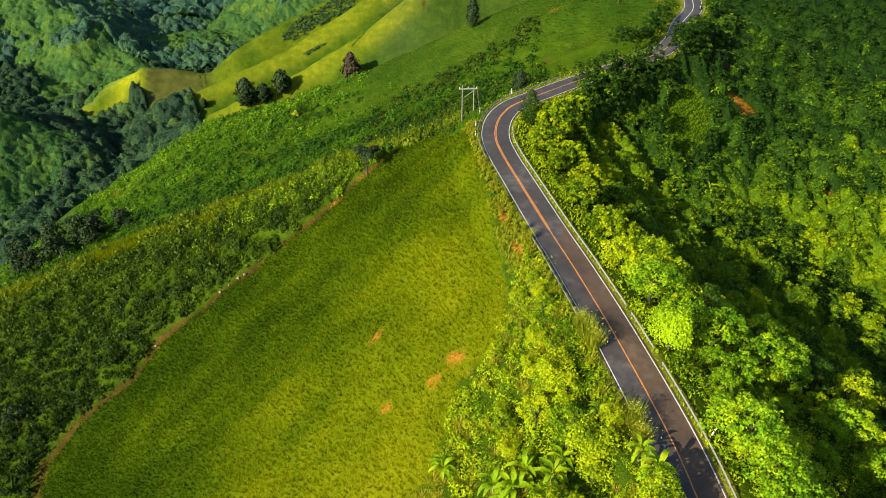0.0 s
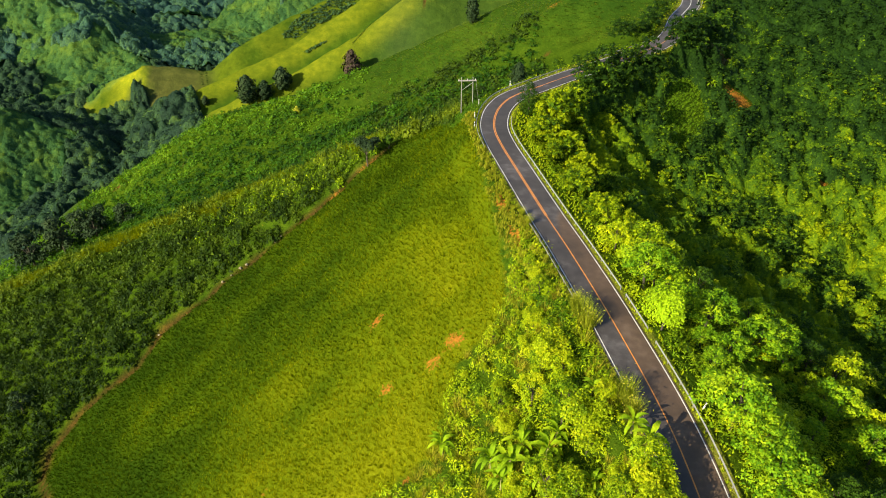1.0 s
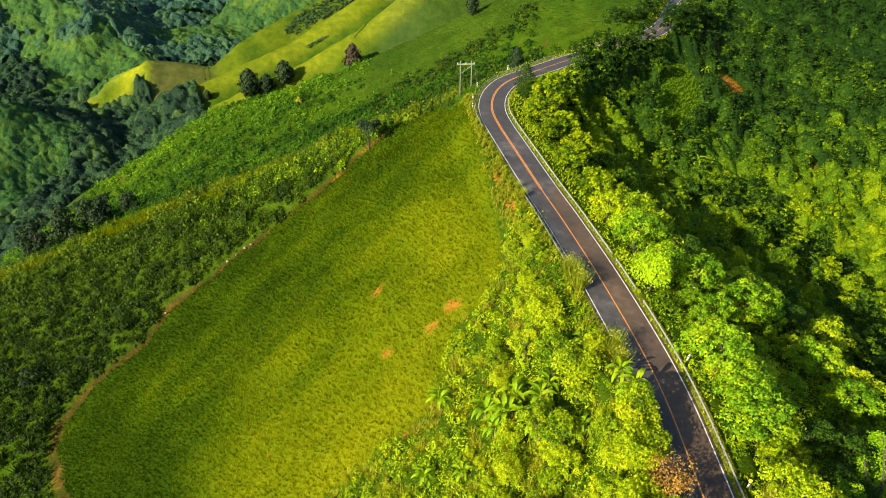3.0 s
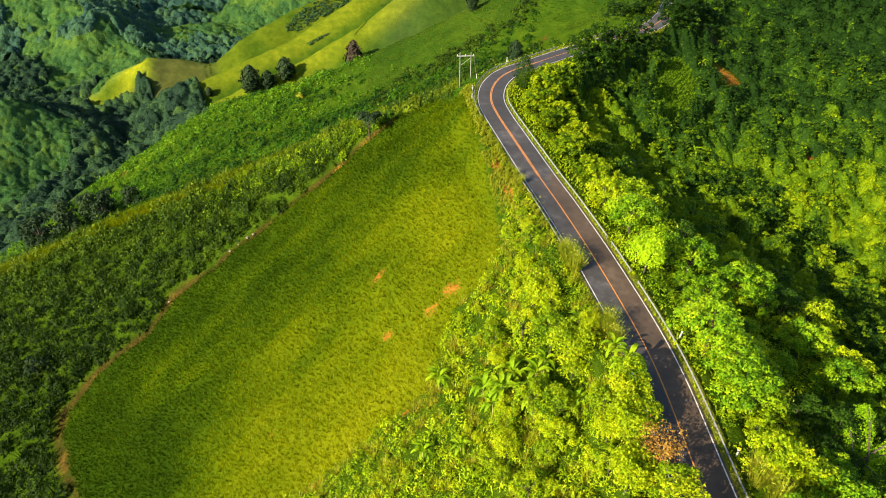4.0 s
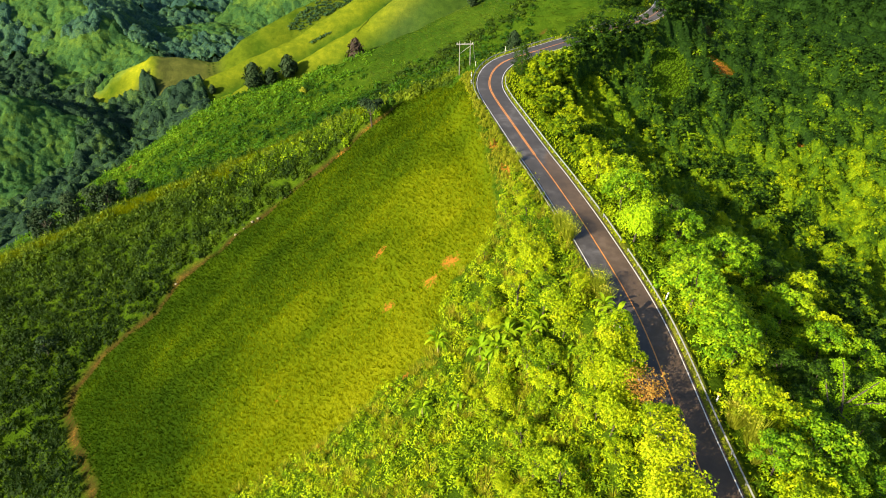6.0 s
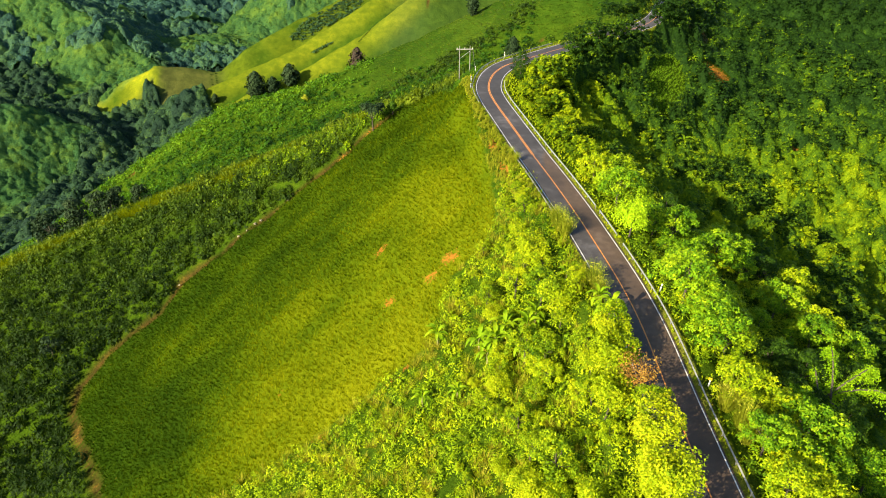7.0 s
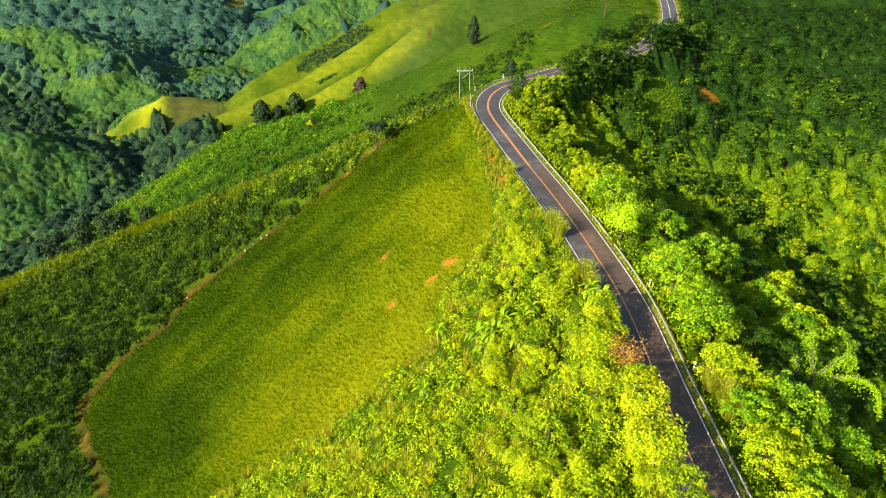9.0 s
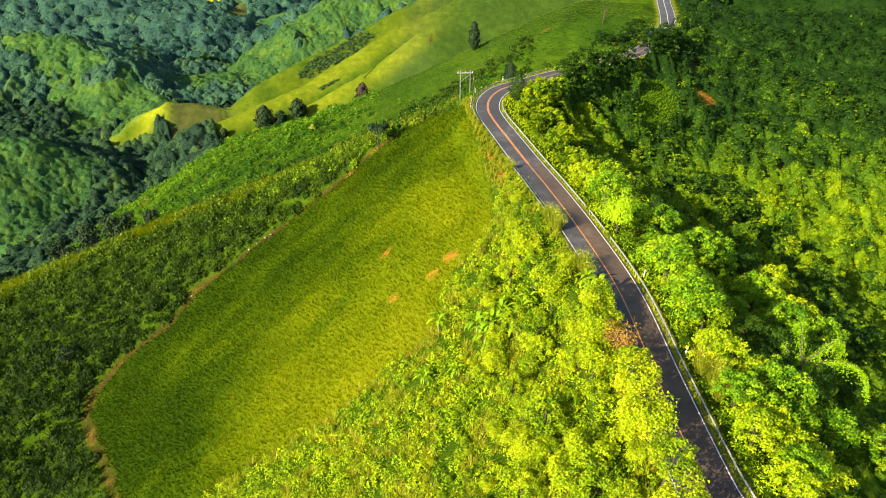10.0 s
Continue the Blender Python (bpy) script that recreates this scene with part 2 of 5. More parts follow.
def spline(points, per=8):
    """A smooth line through the points (Catmull-Rom)."""
    p = np.array(points, float)
    p = np.vstack([2 * p[0] - p[1], p, 2 * p[-1] - p[-2]])
    out = []
    for i in range(1, len(p) - 2):
        for u in np.linspace(0, 1, per, endpoint=False):
            a, b, c, d = p[i - 1], p[i], p[i + 1], p[i + 2]
            out.append(0.5 * (2 * b + (c - a) * u + (2 * a - 5 * b + 4 * c - d) * u * u + (3 * b - a - 3 * c + d) * u ** 3))
    out.append(p[-2])
    return np.array(out)


ROAD_LINE = spline(ROAD)


def to_line(x, y, line):
    """For each place: the distance to a line in plan, the side (left +1, right -1, soft past the ends), and how far along it, by knot."""
    best = np.full(x.shape, 1e18)
    side, along = np.zeros(x.shape), np.zeros(x.shape)
    for i in range(len(line) - 1):
        ax, ay = line[i][:2]
        dx, dy = line[i + 1][0] - ax, line[i + 1][1] - ay
        n = math.hypot(dx, dy)
        u = np.clip(((x - ax) * dx + (y - ay) * dy) / (n * n), 0, 1)
        d2 = (x - ax - u * dx) ** 2 + (y - ay - u * dy) ** 2
        s = ((y - ay) * dx - (x - ax) * dy) / n
        near = d2 < best
        best = np.where(near, d2, best)
        side = np.where(near, np.clip(s / np.sqrt(d2 + 1e-9), -1, 1), side)
        along = np.where(near, i + u, along)
    return np.sqrt(best), side, along


def waves(x, y, size, seed, rough=3):
    """Smooth unevenness between about -1 and 1, of the given size in metres."""
    rng = np.random.RandomState(seed)
    out = np.zeros(x.shape)
    for octave in range(rough):
        part = np.zeros(x.shape)
        for _ in range(7):
            a, ph, k = rng.uniform(0, 2 * np.pi), rng.uniform(0, 2 * np.pi), rng.uniform(0.6, 1.5)
            w = 2 * np.pi * k / (size / 2 ** octave)
            part += np.sin(w * (x * np.cos(a) + y * np.sin(a)) + ph + 1.3 * np.sin(0.37 * w * (x * np.sin(a) - y * np.cos(a)) + 2 * ph))
        out += part / 7 * 1.6 * 0.5 ** octave
    return out


# crest (x, y, z and, for a bench, its width on the left), slope on its left, slope on its right, roundness
RIDGES = [
    ([(46, -160, 3), (31, 0, 4), (29.5, 49, 4), (20, 100, 4), (12.5, 141, 4), (18, 163, 4), (45, 186, 4), (72, 208, 4), (97, 257, 4), (112, 324, 4), (128, 380, 4), (150, 470, 0)], 0.66, 0.5, 4),
    ([(10, 160, 0, 5), (-22, 172, -15, 12), (-60, 181, -35, 34), (-100, 181, -51, 58), (-150, 170, -69, 90), (-220, 150, -92, 90), (-330, 110, -125, 90)], 0.17, 0.62, 5),
    ([(106, 296, 6, 20), (70, 322, 4, 40), (50, 330, -5, 50), (30, 336, -16, 60), (-20, 342, -41, 90), (-73, 338, -62, 90), (-130, 345, -81, 90), (-152, 345, -91, 90), (-187, 338, -111, 90), (-204, 328, -122, 80), (-222, 300, -134, 70), (-240, 265, -146, 60)], 0.14, 0.6, 8),
    ([(-345, 596, -205), (-322, 612, -168), (-302, 624, -146), (-272, 634, -150), (-243, 640, -158), (-217, 655, -139), (-200, 668, -132), (-130, 730, -106), (-40, 800, -68), (70, 900, -30)], 0.7, 0.72, 3),
    ([(-299, 624, -146), (-296, 612, -149.5), (-294.6, 604, -156), (-291, 588, -171), (-284, 562, -192)], 0.6, 0.42, 2),
    ([(-240, 545, -148), (-150, 600, -122), (-70, 660, -84), (20, 720, -50), (120, 800, -14)], 0.62, 0.66, 2),
    ([(-175, 462, -124), (-120, 488, -106), (-71, 514, -84), (-20, 545, -53), (40, 590, -28), (120, 640, 0)], 0.62, 0.66, 2),
    ([(-700, 820, -128), (-512, 822, -122), (-402, 752, -149), (-340, 705, -176), (-305, 670, -196)], 0.45, 0.5, 5),
    ([(-560, 470, -120), (-440, 480, -128), (-365, 490, -141), (-300, 500, -170), (-268, 506, -192)], 0.5, 0.45, 8),
    ([(-330, 880, -192), (-250, 960, -134), (-170, 1040, -96), (-60, 1120, -50), (80, 1200, -10)], 0.5, 0.42, 12),
    ([(-1500, 1300, -60), (-900, 1250, -110), (-640, 1180, -138), (-430, 1120, -160), (-330, 1050, -190)], 0.4, 0.45, 15),
    ([(-1600, 1900, 0), (-900, 1750, -70), (-420, 1600, -120), (-100, 1750, -60), (400, 1900, 20)], 0.4, 0.4, 20),
    ([(215, 478, -2), (270, 478, 5), (360, 460, 4), (520, 380, 0), (800, 300, -20)], 0.65, 0.5, 12),
    ([(98, 262, 3), (150, 276, 3), (210, 268, 0), (300, 240, -6), (420, 190, -12), (520, 60, -20)], 0.5, 0.30, 10),
]


SWELL = [(14, 150), (10, 140), (0, 121), (-14.5, 98), (-30, 92), (-43, 85), (-47, 72), (-49, 40)]


def height(x, y):
    """The lie of the bare land."""
    x, y = np.asarray(x, float), np.asarray(y, float)
    soft = 2.0
    far = np.clip((np.hypot(x, y - 60) - 250) / 300, 0, 1)
    parts = [np.full(x.shape, -184.0) + 6 * waves(x, y, 260, 5)]
    calm = np.full(x.shape, 1e9)
    for k, (crest, left, right, bend) in enumerate(RIDGES):
        c = np.array(crest, float)
        d, side, along = to_line(x, y, c)
        if 3 <= k <= 6:
            calm = np.minimum(calm, d)
        z = np.interp(along, np.arange(len(c)), c[:, 2])
        slope = (left + right) / 2 + (left - right) / 2 * side
        drop = slope * (np.sqrt(d * d + bend * bend) - bend)
        if c.shape[1] > 3:
            bench = np.interp(along, np.arange(len(c)), c[:, 3])
            drop = drop + 0.45 * np.maximum(0, d - bench) * np.clip(side, 0, 1)
        parts.append(z - drop)
    top = np.max(parts, axis=0)
    h = top + soft * np.log(sum(np.exp((p - top) / soft) for p in parts))
    far = far * np.clip((calm - 40) / 60, 0.2, 1)
    # the swell that crosses the field
    d, side, along = to_line(x, y, np.array(SWELL, float))
    h = h + 1.3 * np.exp(-(d * side / 13 - 0.3) ** 2) * np.clip((8 - x) / 12, 0, 1) * np.clip((d * side + 40) / 10, 0, 1)
    h = h + far * (6 * waves(x, y, 130, 8, 2) + 2.6 * waves(x * 0.8 + y * 0.6, (y * 0.8 - x * 0.6) * 0.4, 46, 11, 2)) + (0.25 + 0.9 * far) * waves(x, y, 22, 9, 2)
    d, side, along = to_line(x, y, ROAD_LINE)
    bed = np.clip((d - 5.6) / 6.0, 0, 1)
    bed = bed * bed * (3 - 2 * bed)
    return h * bed + (ROAD_Z - 0.12) * (1 - bed)


# ---------------------------------------------------------------- meshes
def mesh_of(name, verts, faces, material, tone=None, extra=None, smooth=False):
    """One mesh from arrays; faces is an array of quads or of triangles."""
    verts, faces = np.ascontiguousarray(verts, np.float32), np.ascontiguousarray(faces, np.int32)
    me = bpy.data.meshes.new(name)
    k = faces.shape[1]
    me.vertices.add(len(verts))
    me.vertices.foreach_set("co", verts.ravel())
    me.loops.add(faces.size)
    me.loops.foreach_set("vertex_index", faces.ravel())
    me.polygons.add(len(faces))
    me.polygons.foreach_set("loop_start", np.arange(0, faces.size, k, dtype=np.int32))
    me.polygons.foreach_set("use_smooth", np.full(len(faces), smooth))
    for key, values in {**({} if tone is None else {"tone": tone}), **(extra or {})}.items():
        me.attributes.new(key, "FLOAT", "POINT").data.foreach_set("value", np.ascontiguousarray(values, np.float32))
    me.update(calc_edges=True)
    me.materials.append(material)
    return me


def part(name, me, parent, label="", kind=""):
    ob = new(name, me)
    ob.parent = parent
    return tagged(ob, label, kind=kind)


def inside(x, y, poly):
    """Whether places lie in a polygon of the plan."""
    hit = np.zeros(x.shape, bool)
    for (ax, ay), (bx, by) in zip(poly, poly[1:] + poly[:1]):
        if ay != by:
            hit ^= ((ay > y) != (by > y)) & (x < (bx - ax) * (y - ay) / (by - ay) + ax)
    return hit


# the maize field, and the worn track along its lower edge
TRACK = [(-62, 44), (-70, 55), (-76, 63), (-93, 84), (-103, 97), (-103.5, 104), (-97, 114), (-84, 121), (-78, 131), (-57, 140), (-41, 147), (-23, 158), (-13, 163)]
FIELD = TRACK + [(-2, 160), (4, 150), (6.5, 138), (9, 114), (11, 96), (11.5, 82), (8, 77), (3, 73), (1, 67), (-0.5, 58), (-9, 55), (-14, 52.5), (-22, 49), (-29, 48), (-41, 44.5), (-52, 38)]
# bare red earth: x, y, half length, half width, turn in degrees
BARE = [(2.2, 78.4, 1.6, 2.0, 40), (-1.5, 75.6, 1.3, 1.5, 30), (-9.8, 74.6, 1.2, 1.3, 0), (-12.7, 91.2, 2.2, 0.8, 50), (-30.5, 64.0, 1.2, 0.6, 20), (11.8, 106.5, 5, 0.9, 100), (13.6, 95, 4, 0.8, 105), (10.6, 130, 5, 0.4, 95),
        (92.6, 190, 5.2, 4.2, 120), (111.0, 161.4, 3.6, 1.5, 150), (46, 287, 5, 1.5, 25), (89.3, 279.7, 2.4, 2.4, 0), (96, 219, 2.6, 1.0, 60), (92, 210, 2.6, 1.2, 20), (-21, 158, 3.4, 0.9, 30), (-31, 153, 3.0, 0.8, 25), (-7, 54.4, 3, 0.5, 25), (-20, 49, 4, 0.5, 20)]


def masks(x, y):
    """How much bare soil, sown field and open grass there is at each place."""
    soil = np.zeros(x.shape)
    for bx, by, a, b, turn in BARE:
        c, s = math.cos(radians(turn)), math.sin(radians(turn))
        u, v = (x - bx) * c + (y - by) * s, (y - by) * c - (x - bx) * s
        soil = np.maximum(soil, np.clip(1.25 - np.sqrt((u / a) ** 2 + (v / b) ** 2) * 0.8, 0, 0.82 if by < 100 and bx < 6 else 0.55 if by > 250 or bx < -20 else 1))
    crop = inside(x, y, FIELD).astype(float)
    meadow = np.zeros(x.shape)
    for k in (3, 5, 6):
        r, side, along = to_line(x, y, np.array(RIDGES[k][0]))
        meadow = np.maximum(meadow, np.clip((np.where((along < 1.7) & (k == 3), 22, np.where((along < 3.2) & (k == 3), 50, np.where(k == 3, 90, 125))) - r + 10 * waves(x, y, 40, 22)) / 14, 0, 1) * ((x > -0.42 * y + 5) | (k == 3)) * (np.clip((20 - x) / 60, 0.5, 1) if k > 3 else 1))
    r, side, along = to_line(x, y, np.array(RIDGES[2][0]))
    meadow = np.maximum(meadow, np.clip((x + 70 + 0.25 * (y - 280) + 22 * waves(x, y, 30, 21)) / 60, 0, 1) * np.clip((75 - r) / 40, 0, 1) * np.clip((y - 215) / 25, 0, 1) * np.clip((100 - x) / 15, 0, 1))
    r, side, along = to_line(x, y, np.array(RIDGES[1][0]))
    meadow = np.maximum(meadow, 0.6 * np.clip((9 - r) / 4, 0, 1))
    return soil, crop, meadow


# dark thickets on the far hill: x, y and half widths
THICKETS = [(-553, 765, 26, 22), (-534, 735, 36, 26), (-500, 690, 34, 30), (-432, 745, 22, 16), (-418, 770, 14, 10)]


def bushy(x, y):
    """The far slopes that carry light green scrub rather than forest."""
    rise = []
    for k, near, back in ((7, 0.5, 6.0), (8, 0.28, 6.0), (9, 0.5, 1.5)):
        r, side, along = to_line(x, y, np.array(RIDGES[k][0]))
        rise.append(r * np.where(side < 0, near, back) + (3 * np.clip(x + 325, 0, 100) if k == 8 else 2 * np.clip(-560 - x, 0, 100) if k == 7 else 0))
    patch = np.max([np.clip(2.2 - 1.6 * np.hypot((x - a) / p, (y - b) / q), 0, 1) for a, b, p, q in THICKETS], axis=0)
    back = np.clip(3 - 3 * np.hypot((x + 345) / 62, (y - 1255) / 100), 0, 1)
    return np.maximum(np.clip((55 + 24 * waves(x, y, 80, 16) - np.min(rise, axis=0)) / 10, 0, 1) * (np.hypot(x, y) > 380) * (1 - patch) * (np.hypot(x + 298, y - 592) > 36), back)


def brown_ground(x, y):
    """Olive-brown ground: the knoll's right shoulder, and a tilled clearing far down the valley."""
    knoll = np.clip((x + 0.25 * (y - 610) + 297) / 6, 0, 1) * np.clip((-232 - x) / 20, 0, 1) * np.clip((645 - y) / 10, 0, 1) * np.clip((y - 560) / 15, 0, 1)
    tilled = np.clip(4 - 4 * np.hypot((x + 448 + 0.24 * (y - 1360)) / 24, (y - 1360) / 96), 0, 1)
    return np.maximum(0.8 * knoll, tilled)


def cleared(x, y):
    """Sunny grass clearing in the far valley."""
    return np.clip(4 - 4 * np.hypot((x + 536) / 30, (y - 1450) / 62), 0, 1)


def worn(x, y):
    """The trodden gully along the field, and the golden dry grass of the far knoll."""
    d = to_line(x, y, np.array(TRACK))[0]
    path = np.clip(1.4 - d / (1.1 + 0.75 * waves(x, y, 12, 3)), 0, 1)
    r, side, along = to_line(x, y, np.array(RIDGES[3][0]))
    gold = np.clip((48 - r) / 22, 0, 1) * np.clip((3.4 - along) / 1.2, 0.3, 1) * np.clip(0.65 + 0.45 * waves(x, y, 60, 6), 0, 1)
    gold = gold * (1 - 0.8 * brown_ground(x, y))
    r, side, along = to_line(x, y, np.array(RIDGES[5][0]))
    gold = np.maximum(gold, 0.42 * np.clip((22 - r) / 12, 0, 1) * np.clip((3.5 - along) / 1.5, 0, 1) * np.clip((10 - x) / 40, 0, 1))
    r, side, along = to_line(x, y, np.array(RIDGES[6][0]))
    gold = np.maximum(gold, 0.46 * np.clip((20 - r) / 12, 0, 1) * np.clip((4 - along) / 1.5, 0, 1) * np.clip((10 - x) / 40, 0, 1))
    return path, np.maximum(0.9 * np.clip(gold, 0, 1), cleared(x, y)), np.maximum(np.clip((y - 360) / 20, 0, 1), np.clip((-x - 225) / 15, 0, 1)) * np.clip((-x - 120) / 40, 0, 1)


def maize_shade(x, y):
    """Maize tone: streaks down the slope, plus painted sun and shade about the swell."""
    streak_shade = 0.15 * waves(x * 0.35 + y * 0.12, y * 0.9 - x * 0.3, 16, 12) + 0.12 * waves(x, y, 45, 13) + 0.11 + 0.003 * (x + 32) - 0.0025 * (y - 85)
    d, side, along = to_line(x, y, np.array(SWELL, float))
    # the slope left of the swell and its lower end painted as shaded
    streak_shade = streak_shade + 0.23 * np.tanh(side * d / 15) - 0.05 * np.clip((-x - 50) / 25, 0, 1) - 0.30 * np.clip((-x - 40) / 18, 0, 1) * np.clip((98 - y) / 22, 0, 1)
    return np.clip(0.78 * streak_shade - 0.05 - 0.08 * np.clip((-x - 30) / 25, 0, 1) * np.clip((112 - y) / 25, 0, 1), -0.42, 0.5)


def steps(edges):
    """Grid lines from (end, spacing) stretches."""
    out = [edges[0]]
    for end, gap in edges[1:]:
        n = max(1, round((end - out[-1]) / gap))
        out += list(np.linspace(out[-1], end, n + 1)[1:])
    return np.array(out)


GX = steps([-3200, (-1500, 170), (-800, 30), (-400, 9), (-170, 6), (-105, 2.5), (-20, 1.6), (20, 1.2), (40, 1.0), (130, 2.2), (260, 6), (600, 25), (3200, 200)])
GY = steps([-2500, (-400, 200), (-20, 20), (30, 3), (170, 1.6), (270, 2.6), (380, 4.5), (680, 7), (1000, 11), (1500, 22), (2200, 50), (5000, 250)])
gx, gy = np.meshgrid(GX, GY)
gx, gy = gx.ravel(), gy.ravel()
soil, crop, meadow = masks(gx, gy)
path, gold, forest = worn(gx, gy)
gz = height(gx, gy) - 0.9 * path
n, k = len(GX), len(GY)
i = (np.arange(k - 1)[:, None] * n + np.arange(n - 1)).ravel()
ground = new("ground", mesh_of("ground", np.stack([gx, gy, gz], 1), np.stack([i, i + 1, i + n + 1, i + n], 1), M["ground"], None, {"soil": soil, "crop": crop, "field_shade": 0.42 + maize_shade(gx, gy), "verge": np.clip((5.2 - to_line(gx, gy, ROAD_LINE)[0]) / 0.8, 0, 0.9), "back_slope_shade": np.clip((gy - 385) / 40, 0, 1) * np.clip((gx + 70) / 40, 0, 0.85) * meadow, "grass": meadow, "path": path, "brown_ground": brown_ground(gx, gy), "gold": gold, "forest": forest * (1 - meadow) * (1 - bushy(gx, gy)) * (1 - cleared(gx, gy)), "fresh": bushy(gx, gy) * (1 - meadow)}, True))
tagged(ground, "green mountain slopes with grass, scrub and bare red earth", "ground", kind="structure")

# ---------------------------------------------------------------- road
tangent = np.gradient(ROAD_LINE, axis=0)
tangent /= np.linalg.norm(tangent, axis=1)[:, None]
LEFT = np.stack([-tangent[:, 1], tangent[:, 0]], 1)


def beside(off, y0=-1e9, y1=1e9):
    """The line that runs off metres to the left of the road's middle, as far as it lies between two stretches of the road."""
    keep = (STATION >= y0) & (STATION <= y1)
    return (ROAD_LINE + LEFT * off)[keep]


STATION = np.r_[0, np.cumsum(np.linalg.norm(np.diff(ROAD_LINE, axis=0), axis=1))]


def station(x, y):
    return STATION[np.argmin(np.hypot(ROAD_LINE[:, 0] - x, ROAD_LINE[:, 1] - y))]


def ribbon(a, b, z0, z1):
    """A band between two lines of the plan, with a thickness."""
    n = len(a)
    v = np.vstack([np.c_[a, np.full(n, z1)], np.c_[b, np.full(n, z1)], np.c_[a, np.full(n, z0)], np.c_[b, np.full(n, z0)]])
    i = np.arange(n - 1)
    top = np.stack([i + n, i + n + 1, i + 1, i], 1)
    f = np.vstack([top, np.stack([i, i + 1, i + 1 + 2 * n, i + 2 * n], 1), np.stack([i + 3 * n, i + 1 + 3 * n, i + 1 + n, i + n], 1)])
    return v, f


HALF = 3.6
# the right lane of the near stretch is browner
brown = np.clip((112 - ROAD_LINE[:, 1]) / 20, 0, 1)
road = new("road", mesh_of("road", *ribbon(beside(HALF), beside(-HALF), ROAD_Z - 0.35, ROAD_Z), M["asphalt"], None, {"lane": np.r_[0 * brown, brown, 0 * brown, brown]}))
tagged(road, "two-lane asphalt mountain road with worn dark patches", "road", kind="structure")


def marking(off, width, paint, y0=-1e9, y1=1e9, name="edge_line", label="worn white edge line"):
    part(name, mesh_of(name, *ribbon(beside(off + width / 2, y0, y1), beside(off - width / 2, y0, y1), ROAD_Z + 0.002, ROAD_Z + 0.008), M[paint]), road, label)


marking(3.3, 0.14, "white")
marking(-3.3, 0.14, "white")
bend0, bend1 = station(20, 100), station(27.5, 169.6)
marking(0, 0.16, "orange", 0, bend0, "centre_line", "amber centre line")
marking(0.15, 0.17, "orange", bend0, bend1, "centre_line", "amber centre line")
marking(-0.15, 0.17, "orange", bend0, bend1, "centre_line", "amber centre line")
marking(0, 0.18, "orange", bend1, station(80, 224), "centre_line", "amber centre line")
marking(0, 0.2, "white", station(80.5, 225), 1e9, "centre_line", "white centre line")

# ---------------------------------------------------------------- plants: shapes
def leaves(p, normal, size, tone, rng, slim=0.55, fold=0.0, corners=4):
    """A four- or three-cornered leaf at each place, facing about along its normal."""
    n = normal / (np.linalg.norm(normal, axis=1)[:, None] + 1e-9)
    a = rng.normal(size=n.shape)
    u = np.cross(n, a)
    u /= np.linalg.norm(u, axis=1)[:, None] + 1e-9
    v = np.cross(n, u)
    s = size[:, None]
    tip = -n * s * fold
    if corners == 3:
        verts = np.stack([p - u * s * 1.1 + tip, p + v * s * slim * 1.35 + u * s * 0.5, p - v * s * slim * 1.35 + u * s * 0.8], 1).reshape(-1, 3)
    else:
        verts = np.stack([p - u * s + tip, p + v * s * slim, p + u * s + tip, p - v * s * slim], 1).reshape(-1, 3)
    return verts, np.arange(len(verts)).reshape(-1, corners), np.repeat(tone, corners)


def merged(pieces):
    verts, faces, tones, base = [], [], [], 0
    for v, f, t in pieces:
        verts.append(v), faces.append(f + base), tones.append(t)
        base += len(v)
    return np.vstack(verts), np.vstack(faces), np.concatenate(tones)


def lobed(seed, tall, wide, lobes, count, size, low=0.35, slim=0.55, corners=4, up=0.3):
    """A crown of leaves on several uneven lobes."""
    rng = np.random.RandomState(seed)
    centres, radii = [], []
    for k in range(lobes):
        a, r = 2.4 * k + rng.uniform(-0.5, 0.5), wide * rng.uniform(0.25, 0.82) * (k > 0)
        z = tall * rng.uniform(low + 0.1, 0.8) if k else tall * 0.78
        centres.append((r * math.cos(a), r * math.sin(a), z))
        radii.append(wide * rng.uniform(0.24, 0.46) * (1.15 if lobes < 9 else 1.0))
    centres, radii = np.array(centres), np.array(radii)
    pick = rng.choice(lobes, count, p=radii ** 2 / (radii ** 2).sum())
    d = rng.normal(size=(count, 3))
    d[:, 2] = np.abs(d[:, 2]) * np.where(rng.rand(count) < 0.78, 1, -0.7)
    d /= np.linalg.norm(d, axis=1)[:, None]
    out = rng.uniform(0.5, 1.0, count) ** 0.7 * rng.choice((1.0, 1.0, 1.0, 1.28), count)
    lump = 1 + 0.22 * np.sin(3 * np.arctan2(d[:, 1], d[:, 0]) + pick) * np.cos(2.5 * d[:, 2] + pick)
    p = centres[pick] + d * (radii[pick] * out * lump)[:, None] * (1, 1, 0.82)
    face = d + (0, 0, up) + rng.normal(scale=0.4, size=(count, 3))
    # inner and lower leaves darker: the crown's own shade painted into tone
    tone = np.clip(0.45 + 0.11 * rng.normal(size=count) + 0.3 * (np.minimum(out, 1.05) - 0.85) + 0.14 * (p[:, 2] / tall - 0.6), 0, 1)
    return leaves(p, face, size * rng.uniform(0.6, 1.25, count), tone, rng, slim, 0.12, corners)


